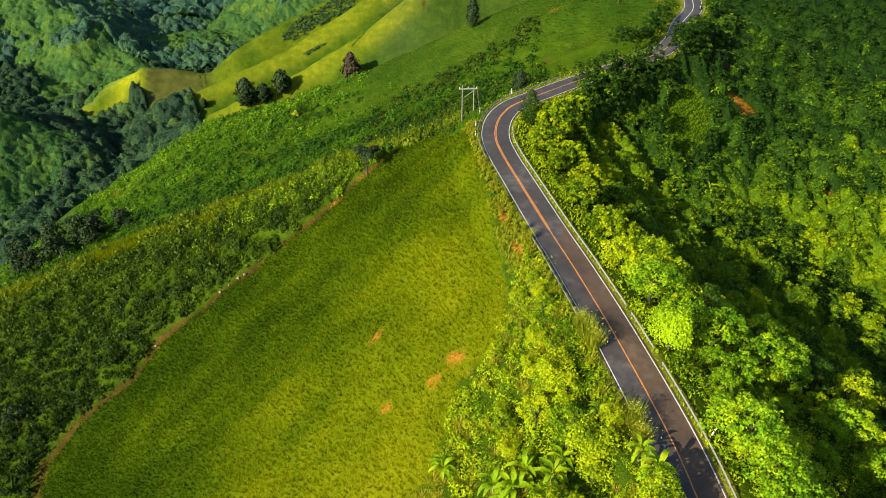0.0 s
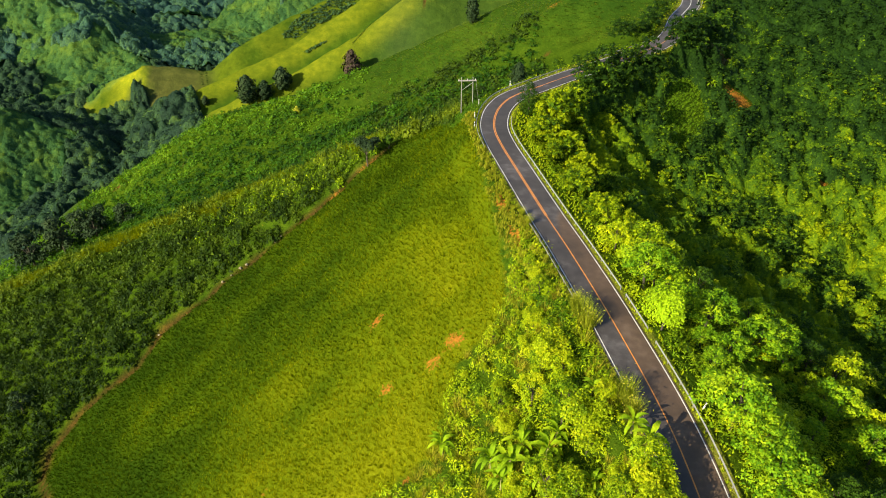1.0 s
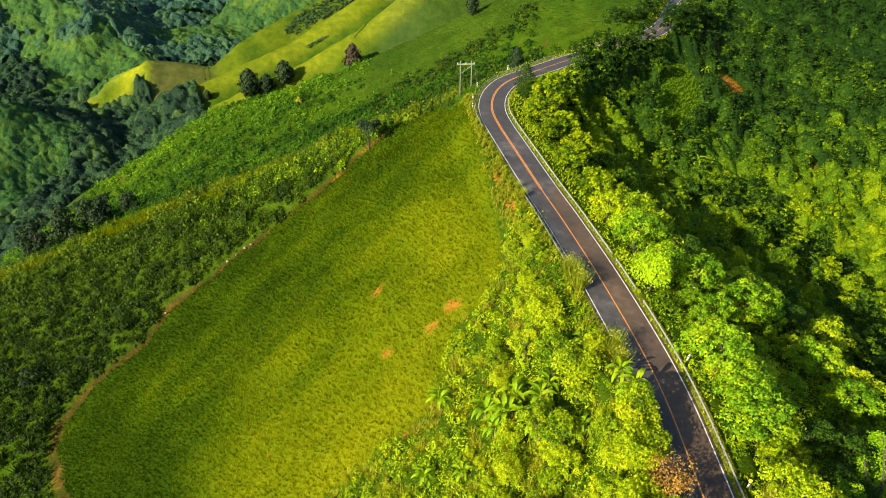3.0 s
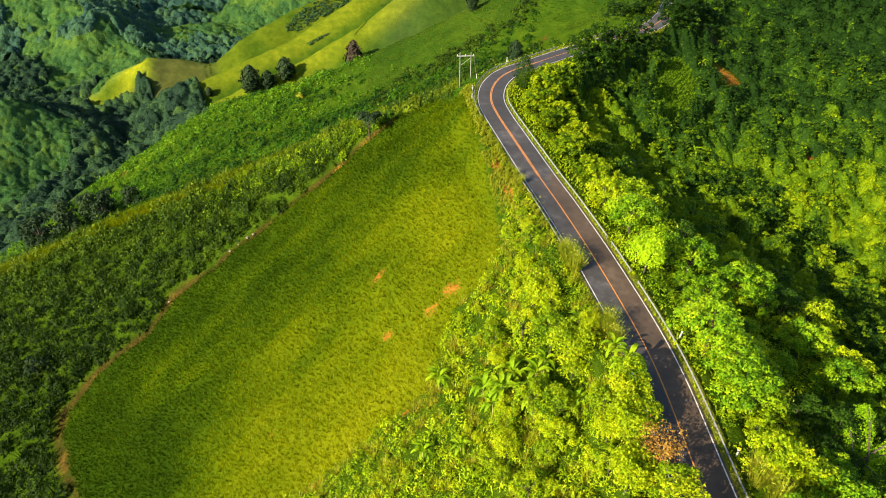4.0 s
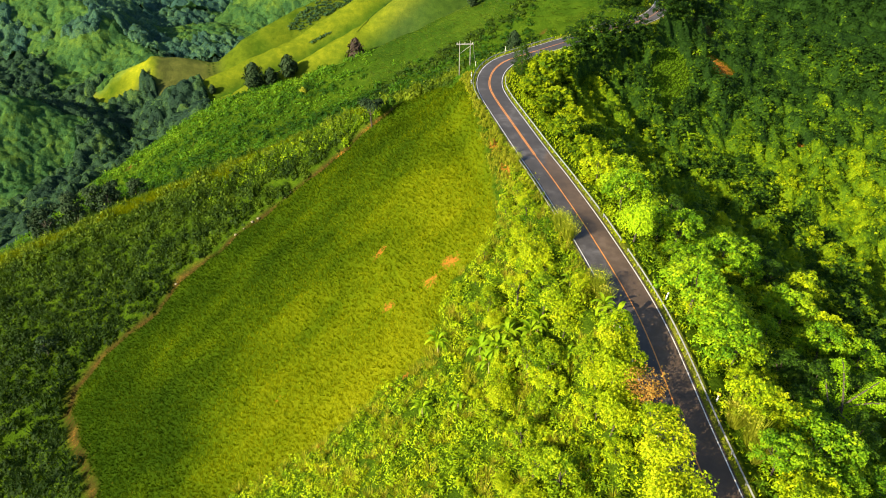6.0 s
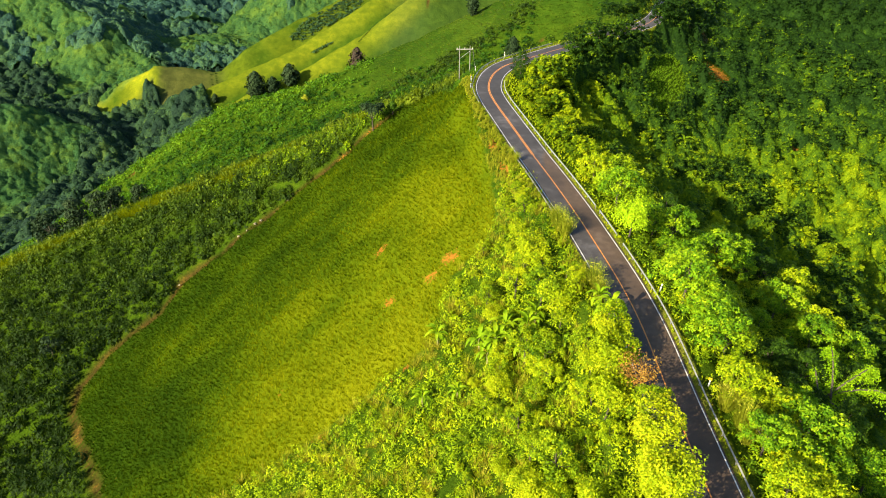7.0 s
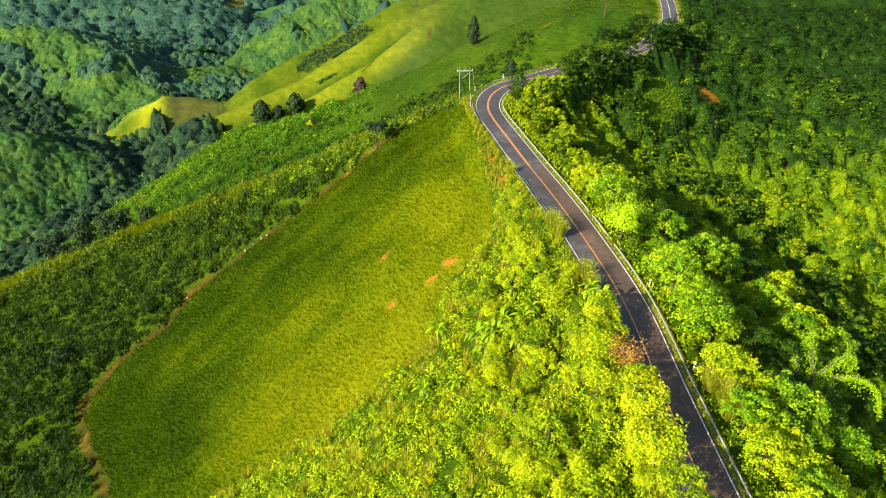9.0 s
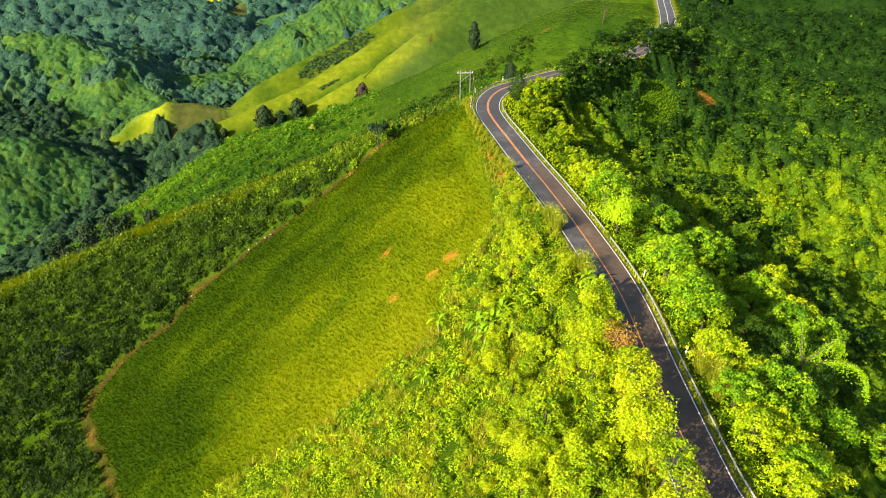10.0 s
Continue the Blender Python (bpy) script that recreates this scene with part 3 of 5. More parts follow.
def clumped(seed, tall, wide, clumps, count, size, low=-0.2):
    """A crown of separate leafy clumps held out on its limbs, with gaps between them."""
    rng = np.random.RandomState(seed)
    k = np.arange(clumps)
    lift = 1 - (1 - low) * (k + 0.5) / clumps
    a = 2.4 * k + rng.uniform(-0.5, 0.5, clumps)
    flat = np.sqrt(np.maximum(0.05, 1 - lift ** 2)) * wide * rng.uniform(0.55, 1.0, clumps) * (1 + 0.18 * np.sin(2 * a + seed))
    centres = np.stack([flat * np.cos(a), flat * np.sin(a), tall * (0.58 + 0.34 * lift * rng.uniform(0.75, 1.15, clumps))], 1)
    radii, shade = wide * rng.uniform(0.14, 0.27, clumps), rng.normal(scale=0.15, size=clumps)
    pick = rng.choice(clumps, count, p=radii ** 2 / (radii ** 2).sum())
    d = rng.normal(size=(count, 3))
    d[:, 2] = np.abs(d[:, 2]) * np.where(rng.rand(count) < 0.8, 1, -0.6)
    d /= np.linalg.norm(d, axis=1)[:, None]
    out = rng.uniform(0.25, 1.0, count) ** 0.5 * rng.choice((1.0, 1.0, 1.0, 1.35), count)
    p = centres[pick] + d * (radii[pick] * out)[:, None] * (1.1, 1.1, 0.62)
    p[:, 2] -= 0.28 * radii[pick] * (out * np.hypot(d[:, 0], d[:, 1])) ** 2
    face = 0.8 * d + (0, 0, 0.65) + rng.normal(scale=0.5, size=(count, 3))
    # undersides and lower clumps darker, shade painted into the leaf tone
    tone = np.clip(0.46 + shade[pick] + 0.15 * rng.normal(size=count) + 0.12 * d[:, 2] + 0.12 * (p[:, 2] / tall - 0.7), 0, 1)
    return leaves(p, face, size * rng.uniform(0.6, 1.3, count), tone, rng, 0.5, 0.12, 3)


def feathery(seed, tall, wide, sprays, per, size, corners=4):
    """A light crown of long drooping sprays set with small leaves."""
    rng = np.random.RandomState(seed)
    ps, ns, ts = [], [], []
    for k in range(sprays):
        a, lift = 2.4 * k + rng.uniform(-0.4, 0.4), rng.uniform(0.35, 1.0)
        reach, z0 = wide * rng.uniform(0.55, 1.05), tall * rng.uniform(0.35, 0.75)
        u = np.sqrt(rng.rand(per))
        r = reach * u
        z = z0 + tall * 0.42 * lift * np.sin(u * 2.1) - 0.25 * reach * u ** 3
        w = 0.16 * wide * (0.4 + np.sin(u * 2.8))
        side = rng.normal(size=per) * w
        ps.append(np.stack([r * math.cos(a) - side * math.sin(a), r * math.sin(a) + side * math.cos(a), z + rng.normal(size=per) * 0.22], 1))
        ns.append(np.stack([0.5 * math.cos(a) * u, 0.5 * math.sin(a) * u, np.ones(per)], 1) + rng.normal(scale=0.45, size=(per, 3)))
        ts.append(np.clip(0.45 + 0.2 * rng.normal() + 0.15 * rng.normal(size=per) + 0.1 * u, 0, 1))
    p, t = np.vstack(ps), np.concatenate(ts)
    return leaves(p, np.vstack(ns), size * rng.uniform(0.6, 1.3, len(p)), t, rng, 0.4 if corners == 4 else 0.55, 0.15, corners)


def dense(seed, tall, wide, count, size):
    """A close, upright crown that reaches down to the ground, widest below its middle."""
    rng = np.random.RandomState(seed)
    u, a = rng.beta(1.3, 1.5, count), rng.uniform(0, 2 * np.pi, count)
    lump = 1 + 0.3 * np.sin(3 * a + 8 * u + seed) * np.sin(11 * u + seed) + 0.2 * np.sin(5 * a - 17 * u)
    r = wide * np.sin(np.pi * np.clip(u * 0.92 + 0.06, 0, 1) ** 0.75) ** 0.7 * lump * rng.uniform(0.6, 1.08, count)
    p = np.stack([r * np.cos(a), r * np.sin(a), tall * (0.02 + 0.98 * u)], 1)
    face = np.stack([np.cos(a), np.sin(a), 1.4 * (u - 0.35)], 1) + rng.normal(scale=0.45, size=(count, 3))
    return leaves(p, face, size * rng.uniform(0.6, 1.3, count), np.clip(0.45 + 0.15 * rng.normal(size=count), 0, 1), rng, 0.55, 0.1, 3)


def mound(seed, tall, wide, count, size, slim=0.5):
    """A low bush."""
    rng = np.random.RandomState(seed)
    d = rng.normal(size=(count, 3))
    d[:, 2] = np.abs(d[:, 2]) + 0.1
    d /= np.linalg.norm(d, axis=1)[:, None]
    a = np.arctan2(d[:, 1], d[:, 0])
    r = rng.uniform(0.5, 1.1, count) * (1 + 0.25 * np.sin(3 * a + seed))
    p = d * r[:, None] * (wide, wide, tall)
    # leaves low in the bush darker, its shade put into tone
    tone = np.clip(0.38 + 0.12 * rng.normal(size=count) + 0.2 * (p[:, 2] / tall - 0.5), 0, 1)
    return leaves(p, d + (0, 0, 0.4) + rng.normal(scale=0.45, size=(count, 3)), size * rng.uniform(0.6, 1.3, count), tone, rng, slim, 0.1, 3)


def blades(seed, tall, spread, count, width, droop=0.35, tone0=0.4):
    """A tuft of long narrow blades, each bent once."""
    rng = np.random.RandomState(seed)
    a = rng.uniform(0, 2 * np.pi, count)
    out = np.stack([np.cos(a), np.sin(a), 0 * a], 1)
    across = np.stack([-np.sin(a), np.cos(a), 0 * a], 1) * width / 2
    root = out * rng.uniform(0, 0.25, count)[:, None] * spread
    h = tall * rng.uniform(0.65, 1.1, count)[:, None]
    mid = root + out * spread * 0.45 * rng.uniform(0.5, 1.2, count)[:, None] + (0, 0, 1) * h
    tip = mid + out * spread * 0.6 - (0, 0, 1) * h * droop
    v = np.stack([root - across * 0.6, root + across * 0.6, mid + across, mid - across, tip], 1).reshape(-1, 3)
    b = np.arange(count) * 5
    f = np.vstack([np.stack([b, b + 1, b + 2, b + 3], 1), np.stack([b + 3, b + 2, b + 4, b + 4], 1)])
    f[count:, 3] = f[count:, 2]
    quads = np.vstack([np.stack([b, b + 1, b + 2, b + 3], 1)])
    v2 = np.stack([mid - across, mid + across, tip + across * 0.25, tip - across * 0.25], 1).reshape(-1, 3)
    tone = np.clip(tone0 + 0.16 * rng.normal(size=count), 0, 1)
    first = (v, quads, np.repeat(tone, 5))
    second = (v2, np.arange(len(v2)).reshape(-1, 4), np.repeat(np.clip(tone + 0.12, 0, 1), 4))
    return merged([first, second])


def spikes(seed, tall, spread, count, width, tone0=0.4):
    """A tuft of plain pointed blades."""
    rng = np.random.RandomState(seed)
    a = rng.uniform(0, 2 * np.pi, count)
    out = np.stack([np.cos(a), np.sin(a), 0 * a], 1)
    across = np.stack([-np.sin(a), np.cos(a), 0 * a], 1) * width / 2
    root = out * rng.uniform(0, 0.4, count)[:, None] * spread + (0, 0, 0.1)
    tip = root + out * spread * rng.uniform(0.3, 1.0, count)[:, None] + np.array((0, 0, 1.0)) * (tall * rng.uniform(0.6, 1.1, count))[:, None]
    v = np.stack([root - across, root + across, tip], 1).reshape(-1, 3)
    return v, np.arange(len(v)).reshape(-1, 3), np.repeat(np.clip(tone0 + 0.07 * rng.normal(size=count), 0, 1), 3)


def limb(a, b, ra, rb, sides=6, bend=0.0, seed=0):
    """A tapered, slightly crooked round limb as quads."""
    rng = np.random.RandomState(seed)
    a, b = np.array(a, float), np.array(b, float)
    rings, n = [], 4
    axis = (b - a) / np.linalg.norm(b - a)
    u = np.cross(axis, (0.3, 0.9, 0.2))
    u /= np.linalg.norm(u)
    w = np.cross(axis, u)
    ang = np.arange(sides) * 2 * np.pi / sides
    for k in range(n):
        s = k / (n - 1)
        c = a + (b - a) * s + (rng.normal(size=3) * bend if 0 < k < n - 1 else 0)
        r = ra + (rb - ra) * s
        rings.append(c + r * (np.cos(ang)[:, None] * u + np.sin(ang)[:, None] * w))
    v = np.vstack(rings)
    i = np.arange(sides)
    f = np.vstack([np.stack([i + k * sides, (i + 1) % sides + k * sides, (i + 1) % sides + (k + 1) * sides, i + (k + 1) * sides], 1) for k in range(n - 1)])
    return v, f, np.full(len(v), 0.5)


def trunk_of(seed, tall, wide, girth=0.16, limbs=5):
    rng = np.random.RandomState(seed + 77)
    fork = tall * 0.42
    out = [limb((0, 0, -0.9), (0.1, 0.05, fork), girth * 1.3, girth * 0.8, 7, 0.06, seed), limb((0.1, 0.05, fork - 0.05), (0, 0, tall * 0.8), girth * 0.8, girth * 0.2, 6, 0.1, seed + 1)]
    for k in range(limbs):
        a = 2.4 * k + rng.uniform(-0.4, 0.4)
        out.append(limb((0.08, 0.04, fork - rng.uniform(0, 0.2) * fork), (wide * 0.55 * math.cos(a), wide * 0.55 * math.sin(a), tall * rng.uniform(0.55, 0.75)), girth * 0.5, girth * 0.12, 5, 0.12, seed + k + 2))
    return merged(out)


def stamped(shapes, x, y, z, scale, yaw, which, shift=None, flat=None):
    """Many copies of a few shapes, joined: arrays for one mesh."""
    out = []
    for k, (v, f, t) in enumerate(shapes):
        at = np.nonzero(which == k)[0]
        if not len(at):
            continue
        c, s = np.cos(yaw[at])[:, None], np.sin(yaw[at])[:, None]
        sc = scale[at][:, None]
        up = sc if flat is None else sc * flat[at][:, None]
        p = np.stack([(v[:, 0] * c - v[:, 1] * s) * sc + x[at][:, None], (v[:, 0] * s + v[:, 1] * c) * sc + y[at][:, None], v[:, 2] * up + z[at][:, None]], 2)
        tone = np.broadcast_to(t, (len(at), len(t))) + (0 if shift is None else shift[at][:, None])
        faces = f[None] + (np.arange(len(at)) * len(v))[:, None, None]
        out.append((p.reshape(-1, 3), faces.reshape(-1, f.shape[1]), np.clip(tone, 0, 1).ravel()))
    return merged(out)


def scatter(seed, x0, x1, y0, y1, gap):
    """Places on an uneven lattice."""
    rng = np.random.RandomState(seed)
    a, b = np.meshgrid(np.arange(x0, x1, gap), np.arange(y0, y1, gap))
    a = a + (np.arange(a.shape[0]) % 2)[:, None] * gap / 2
    return a.ravel() + rng.uniform(-0.45, 0.45, a.size) * gap, b.ravel() + rng.uniform(-0.45, 0.45, a.size) * gap


def stuff(name, shapes, x, y, material, seed, scale, label, category, shift=None, sink=0.0, tall=None):
    rng = np.random.RandomState(seed)
    n = len(x)
    me = mesh_of(name, *stamped_mesh(shapes, x, y, rng, scale, shift, sink, n, tall, material), smooth=True)
    return tagged(new(name, me), label, category, kind="stuff")


def stamped_mesh(shapes, x, y, rng, scale, shift, sink, n, tall, material):
    size = scale * rng.uniform(0.7, 1.3, n) if np.isscalar(scale) else scale
    v, f, t = stamped(shapes, x, y, height(x, y) - sink, size, rng.uniform(0, 6.283, n), rng.randint(0, len(shapes), n), shift, tall)
    return v, f, M[material], t


def canopy(name, x0, x1, y0, y1, step, trees, keep, material, seed, per, size, label, category):
    """Crowns grown together: a sheet over the crests of many uneven crowns, set with single leaves."""
    rng = np.random.RandomState(seed)
    X, Y = np.meshgrid(np.arange(x0, x1, step), np.arange(y0, y1, step))
    X, Y = X + rng.uniform(-0.28, 0.28, X.shape) * step, Y + rng.uniform(-0.28, 0.28, X.shape) * step
    top, tone = np.zeros(X.shape), np.full(X.shape, 0.4)
    for tx, ty, rad, tall, shade in zip(*trees):
        i0, i1 = int((tx - 1.5 * rad - x0) / step), int((tx + 1.5 * rad - x0) / step) + 2
        j0, j1 = int((ty - 1.5 * rad - y0) / step), int((ty + 1.5 * rad - y0) / step) + 2
        w = (slice(max(0, j0), max(0, j1)), slice(max(0, i0), max(0, i1)))
        dx, dy = X[w] - tx, Y[w] - ty
        if not dx.size:
            continue
        a, ph = np.arctan2(dy, dx), 7.3 * tx + 3.1 * ty
        r = np.hypot(dx, dy) / (rad * (1 + 0.22 * np.sin(2 * a + ph) + 0.16 * np.sin(5 * a + 2 * ph)))
        grown = tall * np.clip(1 - r * r, 0, 1) ** 0.55
        more = grown > top[w]
        top[w] = np.where(more, grown, top[w])
        tone[w] = np.where(more, 0.4 + shade, tone[w])
    ok = keep(X.ravel(), Y.ravel()).reshape(X.shape) & (top > 0.05)
    Z = height(X.ravel(), Y.ravel()).reshape(X.shape) + np.where(ok, top * (1 + (0.10 if step < 1.2 else 0.045) * rng.normal(size=X.shape)), -0.5)
    n, m = X.shape
    i = (np.arange(n - 1)[:, None] * m + np.arange(m - 1)).ravel()
    flip = rng.rand(len(i)) < 0.5
    f = np.vstack([np.where(flip[:, None], np.stack([i, i + 1, i + m + 1], 1), np.stack([i, i + 1, i + m], 1)), np.where(flip[:, None], np.stack([i, i + m + 1, i + m], 1), np.stack([i + 1, i + m + 1, i + m], 1))])
    f = f[ok.ravel()[f].any(1)]
    v, t = np.stack([X.ravel(), Y.ravel(), Z.ravel()], 1), tone.ravel() + 0.05 * rng.normal(size=X.size)
    across = np.cross(v[f[:, 1]] - v[f[:, 0]], v[f[:, 2]] - v[f[:, 0]])
    area = np.linalg.norm(across, axis=1) / 2
    count = int(per * area.sum())
    at = rng.choice(len(f), count, p=area / area.sum())
    b = rng.dirichlet((1, 1, 1), count)
    p = (v[f[at]] * b[:, :, None]).sum(1) + across[at] / (2 * area[at][:, None]) * (size * rng.uniform(0.0, 0.9, count))[:, None]
    face = across[at] / (2 * area[at][:, None]) + (0, 0, 0.3) + rng.normal(scale=0.38, size=(count, 3))
    leafage = leaves(p, face, size * rng.uniform(0.6, 1.35, count), t[f[at][:, 0]] + 0.05 + (0.10 if step < 1.5 else 0.17) * rng.normal(size=count), rng, 0.6, 0.1, 3)
    used = np.unique(f)
    sheet = (v[used], np.searchsorted(used, f), t[used])
    v, f, t = merged([sheet, leafage])
    return tagged(new(name, mesh_of(name, v, f, M[material], np.clip(t, 0, 1), None, True)), label, category, kind="stuff")


# ---------------------------------------------------------------- where things grow
WOOD_EDGE = [(-52, 38), (-41, 44.5), (-29, 48), (-22, 49), (-14, 52.5), (-9, 55), (-0.5, 58), (1, 67), (3, 73), (8, 77), (11.5, 82), (14, 96), (18, 96), (24, 82), (26, 66), (27, 40), (34, -60), (-75, -60), (-62, 44)]


def growth(x, y):
    """For each place: distance from the road, side of it, and the kinds of ground."""
    d, side, along = to_line(x, y, ROAD_LINE)
    soil, crop, meadow = masks(x, y)
    return d, side, soil, crop, meadow


def groves(x, y):
    """Where the banana plants stand free."""
    return (((x - 11) / 6.5) ** 2 + ((y - 51) / 4) ** 2 < 1) | (np.hypot(x - 0.2, y - 57) < 3.4) | (np.hypot(x - 41.5, y - 58) < 4) | (np.hypot(x - 24.6, y - 47.6) < 2.8)


def slip(x, y):
    """The low growth below the red earth slip."""
    u, v = (x - 90.5) * 0.9 - (y - 185) * 0.44, (x - 90.5) * 0.44 + (y - 185) * 0.9
    return ((u / 3.6) ** 2 + (v / 10) ** 2 < 1) | (np.hypot((x - 92) / 5.5, (y - 213) / 7.5) < 1)


def glade(x, y):
    u, v = (x - 70.5) * 0.93 - (y - 174) * 0.36, (x - 70.5) * 0.36 + (y - 174) * 0.93
    return (u / 6.5) ** 2 + (v / 18) ** 2 < 1


# ---------------------------------------------------------------- trees
def tree(name, leaf_shape, trunk_shape, leaf, label):
    """A tree as a thing: an empty at its foot, with trunk and crown."""
    foot = new(name)
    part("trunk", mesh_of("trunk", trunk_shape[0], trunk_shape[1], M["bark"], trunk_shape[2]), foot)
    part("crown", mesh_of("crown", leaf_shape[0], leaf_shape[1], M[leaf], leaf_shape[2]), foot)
    return tagged(foot, label, "tree")


KINDS = []  # shape of crown, shape of trunk, two coarser crowns, leaf, label


def coarser(seed, tall, wide, low):
    return clumped(seed, tall, wide, 28, 900, 0.27, low), clumped(seed, tall, wide, 16, 230, 0.40, low)


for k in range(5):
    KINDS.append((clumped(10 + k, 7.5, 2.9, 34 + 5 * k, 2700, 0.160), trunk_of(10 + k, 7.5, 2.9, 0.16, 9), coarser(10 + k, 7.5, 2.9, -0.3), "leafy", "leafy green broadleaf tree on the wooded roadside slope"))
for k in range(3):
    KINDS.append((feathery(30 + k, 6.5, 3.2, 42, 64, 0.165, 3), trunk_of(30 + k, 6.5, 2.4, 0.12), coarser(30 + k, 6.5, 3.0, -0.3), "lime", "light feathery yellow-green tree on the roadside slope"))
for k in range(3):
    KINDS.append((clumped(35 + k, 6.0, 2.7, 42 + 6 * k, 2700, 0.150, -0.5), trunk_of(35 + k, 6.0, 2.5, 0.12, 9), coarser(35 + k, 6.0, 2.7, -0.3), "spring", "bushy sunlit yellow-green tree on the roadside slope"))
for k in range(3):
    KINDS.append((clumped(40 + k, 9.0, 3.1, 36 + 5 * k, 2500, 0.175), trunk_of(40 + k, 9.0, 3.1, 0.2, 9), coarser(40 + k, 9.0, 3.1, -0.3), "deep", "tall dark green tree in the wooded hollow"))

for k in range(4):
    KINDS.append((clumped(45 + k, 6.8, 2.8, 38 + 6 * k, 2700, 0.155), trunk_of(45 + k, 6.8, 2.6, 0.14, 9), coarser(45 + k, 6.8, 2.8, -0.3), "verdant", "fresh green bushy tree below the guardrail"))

# woods on both sides of the road
x, y = scatter(4, -90, 430, -44, 470, 3.85)
d, side, soil, crop, meadow = growth(x, y)
rng = np.random.RandomState(5)
lush = waves(x, y, 34, 19, 2)
right = (side < 0) & (d > 7.0 + 2.2 * np.clip((y - 85) / 12, 0, 1) * np.clip((172 - y) / 8, 0, 1) - 0.6 * (y > 172)) & (rng.rand(len(x)) < np.where(d < 15, 0.9, np.clip(0.78 + 0.5 * lush, 0.35, 0.96)))
left = (side > 0) & inside(x, y, WOOD_EDGE) & (d > np.where(y > 44, 6.6, 4.6))
verge = (side > 0) & (y > 172) & (x > 24) & (d > 6.2) & (d < 14) & (y < 262) & (rng.rand(len(x)) < 0.7)
keep = (right | left | verge) & ((meadow < 0.3) | verge) & (soil < 0.35) & ~glade(x, y)
keep &= (np.hypot(x - 25.5, y - 31.4) > 3) & (np.hypot(x - 36.3, y - 27.5) > 4) & (np.hypot(x - 24.3, y - 53) > 2.8) & (np.hypot(x - 21.5, y - 70.5) > 3.2) & (np.hypot(x - 33.5, y - 67.5) > 5.2) & (np.hypot(x - 57.5, y - 37) > 6.5) & ~slip(x, y) & ~groves(x, y) & (x < 62 + y * 0.74) & (x > y * 0.22 - 90)
x, y, d, side, lush = x[keep], y[keep], d[keep], side[keep], lush[keep]
screen = np.vstack([beside(-7.8, station(33, 174), station(57, 195))[::2], beside(-11, station(33, 174), station(60, 197))[::2], beside(7.6, station(60, 197), station(88, 241))[::2], [(71.8, 196.6), (72.6, 199.2), (75.8, 201.2), (77.4, 203.6), (76.2, 198.4), (79.6, 207.4), (82, 211.4), (79, 201.5), (85.5, 217.6)]])
extra = np.array([(25.6, 11), (25.3, 16.5), (25.0, 22.5), (25.4, 26.2), (24.6, 37.5), (24.0, 42), (25.4, 5), (38, 23.4), (41.4, 21.6), (49, 26), (52.4, 24.2), (61, 54), (64.5, 58.4), (66.8, 52.4), (45.4, 23), (69.5, 119), (72.5, 113), (76, 105.6), (74, 116.4), (92, 114), (95.6, 108.4), (98.6, 103.4), (50, 71.4), (54, 74), (65.4, 71), (69, 75), (58.4, 62), (97, 138), (103, 136.6), (36.4, 120), (34.8, 124.6)])
x, y = np.r_[x, extra[:, 0], screen[:, 0]], np.r_[y, extra[:, 1], screen[:, 1]]
d, side, along = to_line(x, y, ROAD_LINE)
lush = np.r_[lush, np.full(len(extra) + len(screen), 0.3)]
bold = np.r_[np.ones(len(x) - len(extra) - len(screen)), np.full(len(extra), 1.35), np.full(len(screen), 0.5)]
n = len(x)
# paler leaf kinds where the slope is sunlit: light put into the colour
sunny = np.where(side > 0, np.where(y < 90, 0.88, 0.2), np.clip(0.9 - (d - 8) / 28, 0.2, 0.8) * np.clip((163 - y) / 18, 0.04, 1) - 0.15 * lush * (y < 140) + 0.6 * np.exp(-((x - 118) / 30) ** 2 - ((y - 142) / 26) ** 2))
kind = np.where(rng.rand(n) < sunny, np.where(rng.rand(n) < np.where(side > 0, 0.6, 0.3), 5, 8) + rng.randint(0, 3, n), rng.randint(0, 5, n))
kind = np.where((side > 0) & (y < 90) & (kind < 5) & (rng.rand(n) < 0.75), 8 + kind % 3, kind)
# dark leaf kinds along the gully imitate the roadside trees' shadow
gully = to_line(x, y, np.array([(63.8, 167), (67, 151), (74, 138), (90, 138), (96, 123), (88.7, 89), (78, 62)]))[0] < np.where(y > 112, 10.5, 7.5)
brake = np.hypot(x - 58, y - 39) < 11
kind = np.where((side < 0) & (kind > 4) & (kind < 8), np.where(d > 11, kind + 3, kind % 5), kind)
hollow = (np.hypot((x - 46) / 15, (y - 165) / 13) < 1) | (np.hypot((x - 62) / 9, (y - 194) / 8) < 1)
# farther off, more dark kinds imitate a cloud's shade
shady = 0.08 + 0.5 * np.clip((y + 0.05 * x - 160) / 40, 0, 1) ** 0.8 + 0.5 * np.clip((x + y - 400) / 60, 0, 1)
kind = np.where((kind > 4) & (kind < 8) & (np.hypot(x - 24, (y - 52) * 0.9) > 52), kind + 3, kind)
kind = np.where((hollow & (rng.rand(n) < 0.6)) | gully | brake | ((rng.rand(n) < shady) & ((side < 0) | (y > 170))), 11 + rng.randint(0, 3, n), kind)
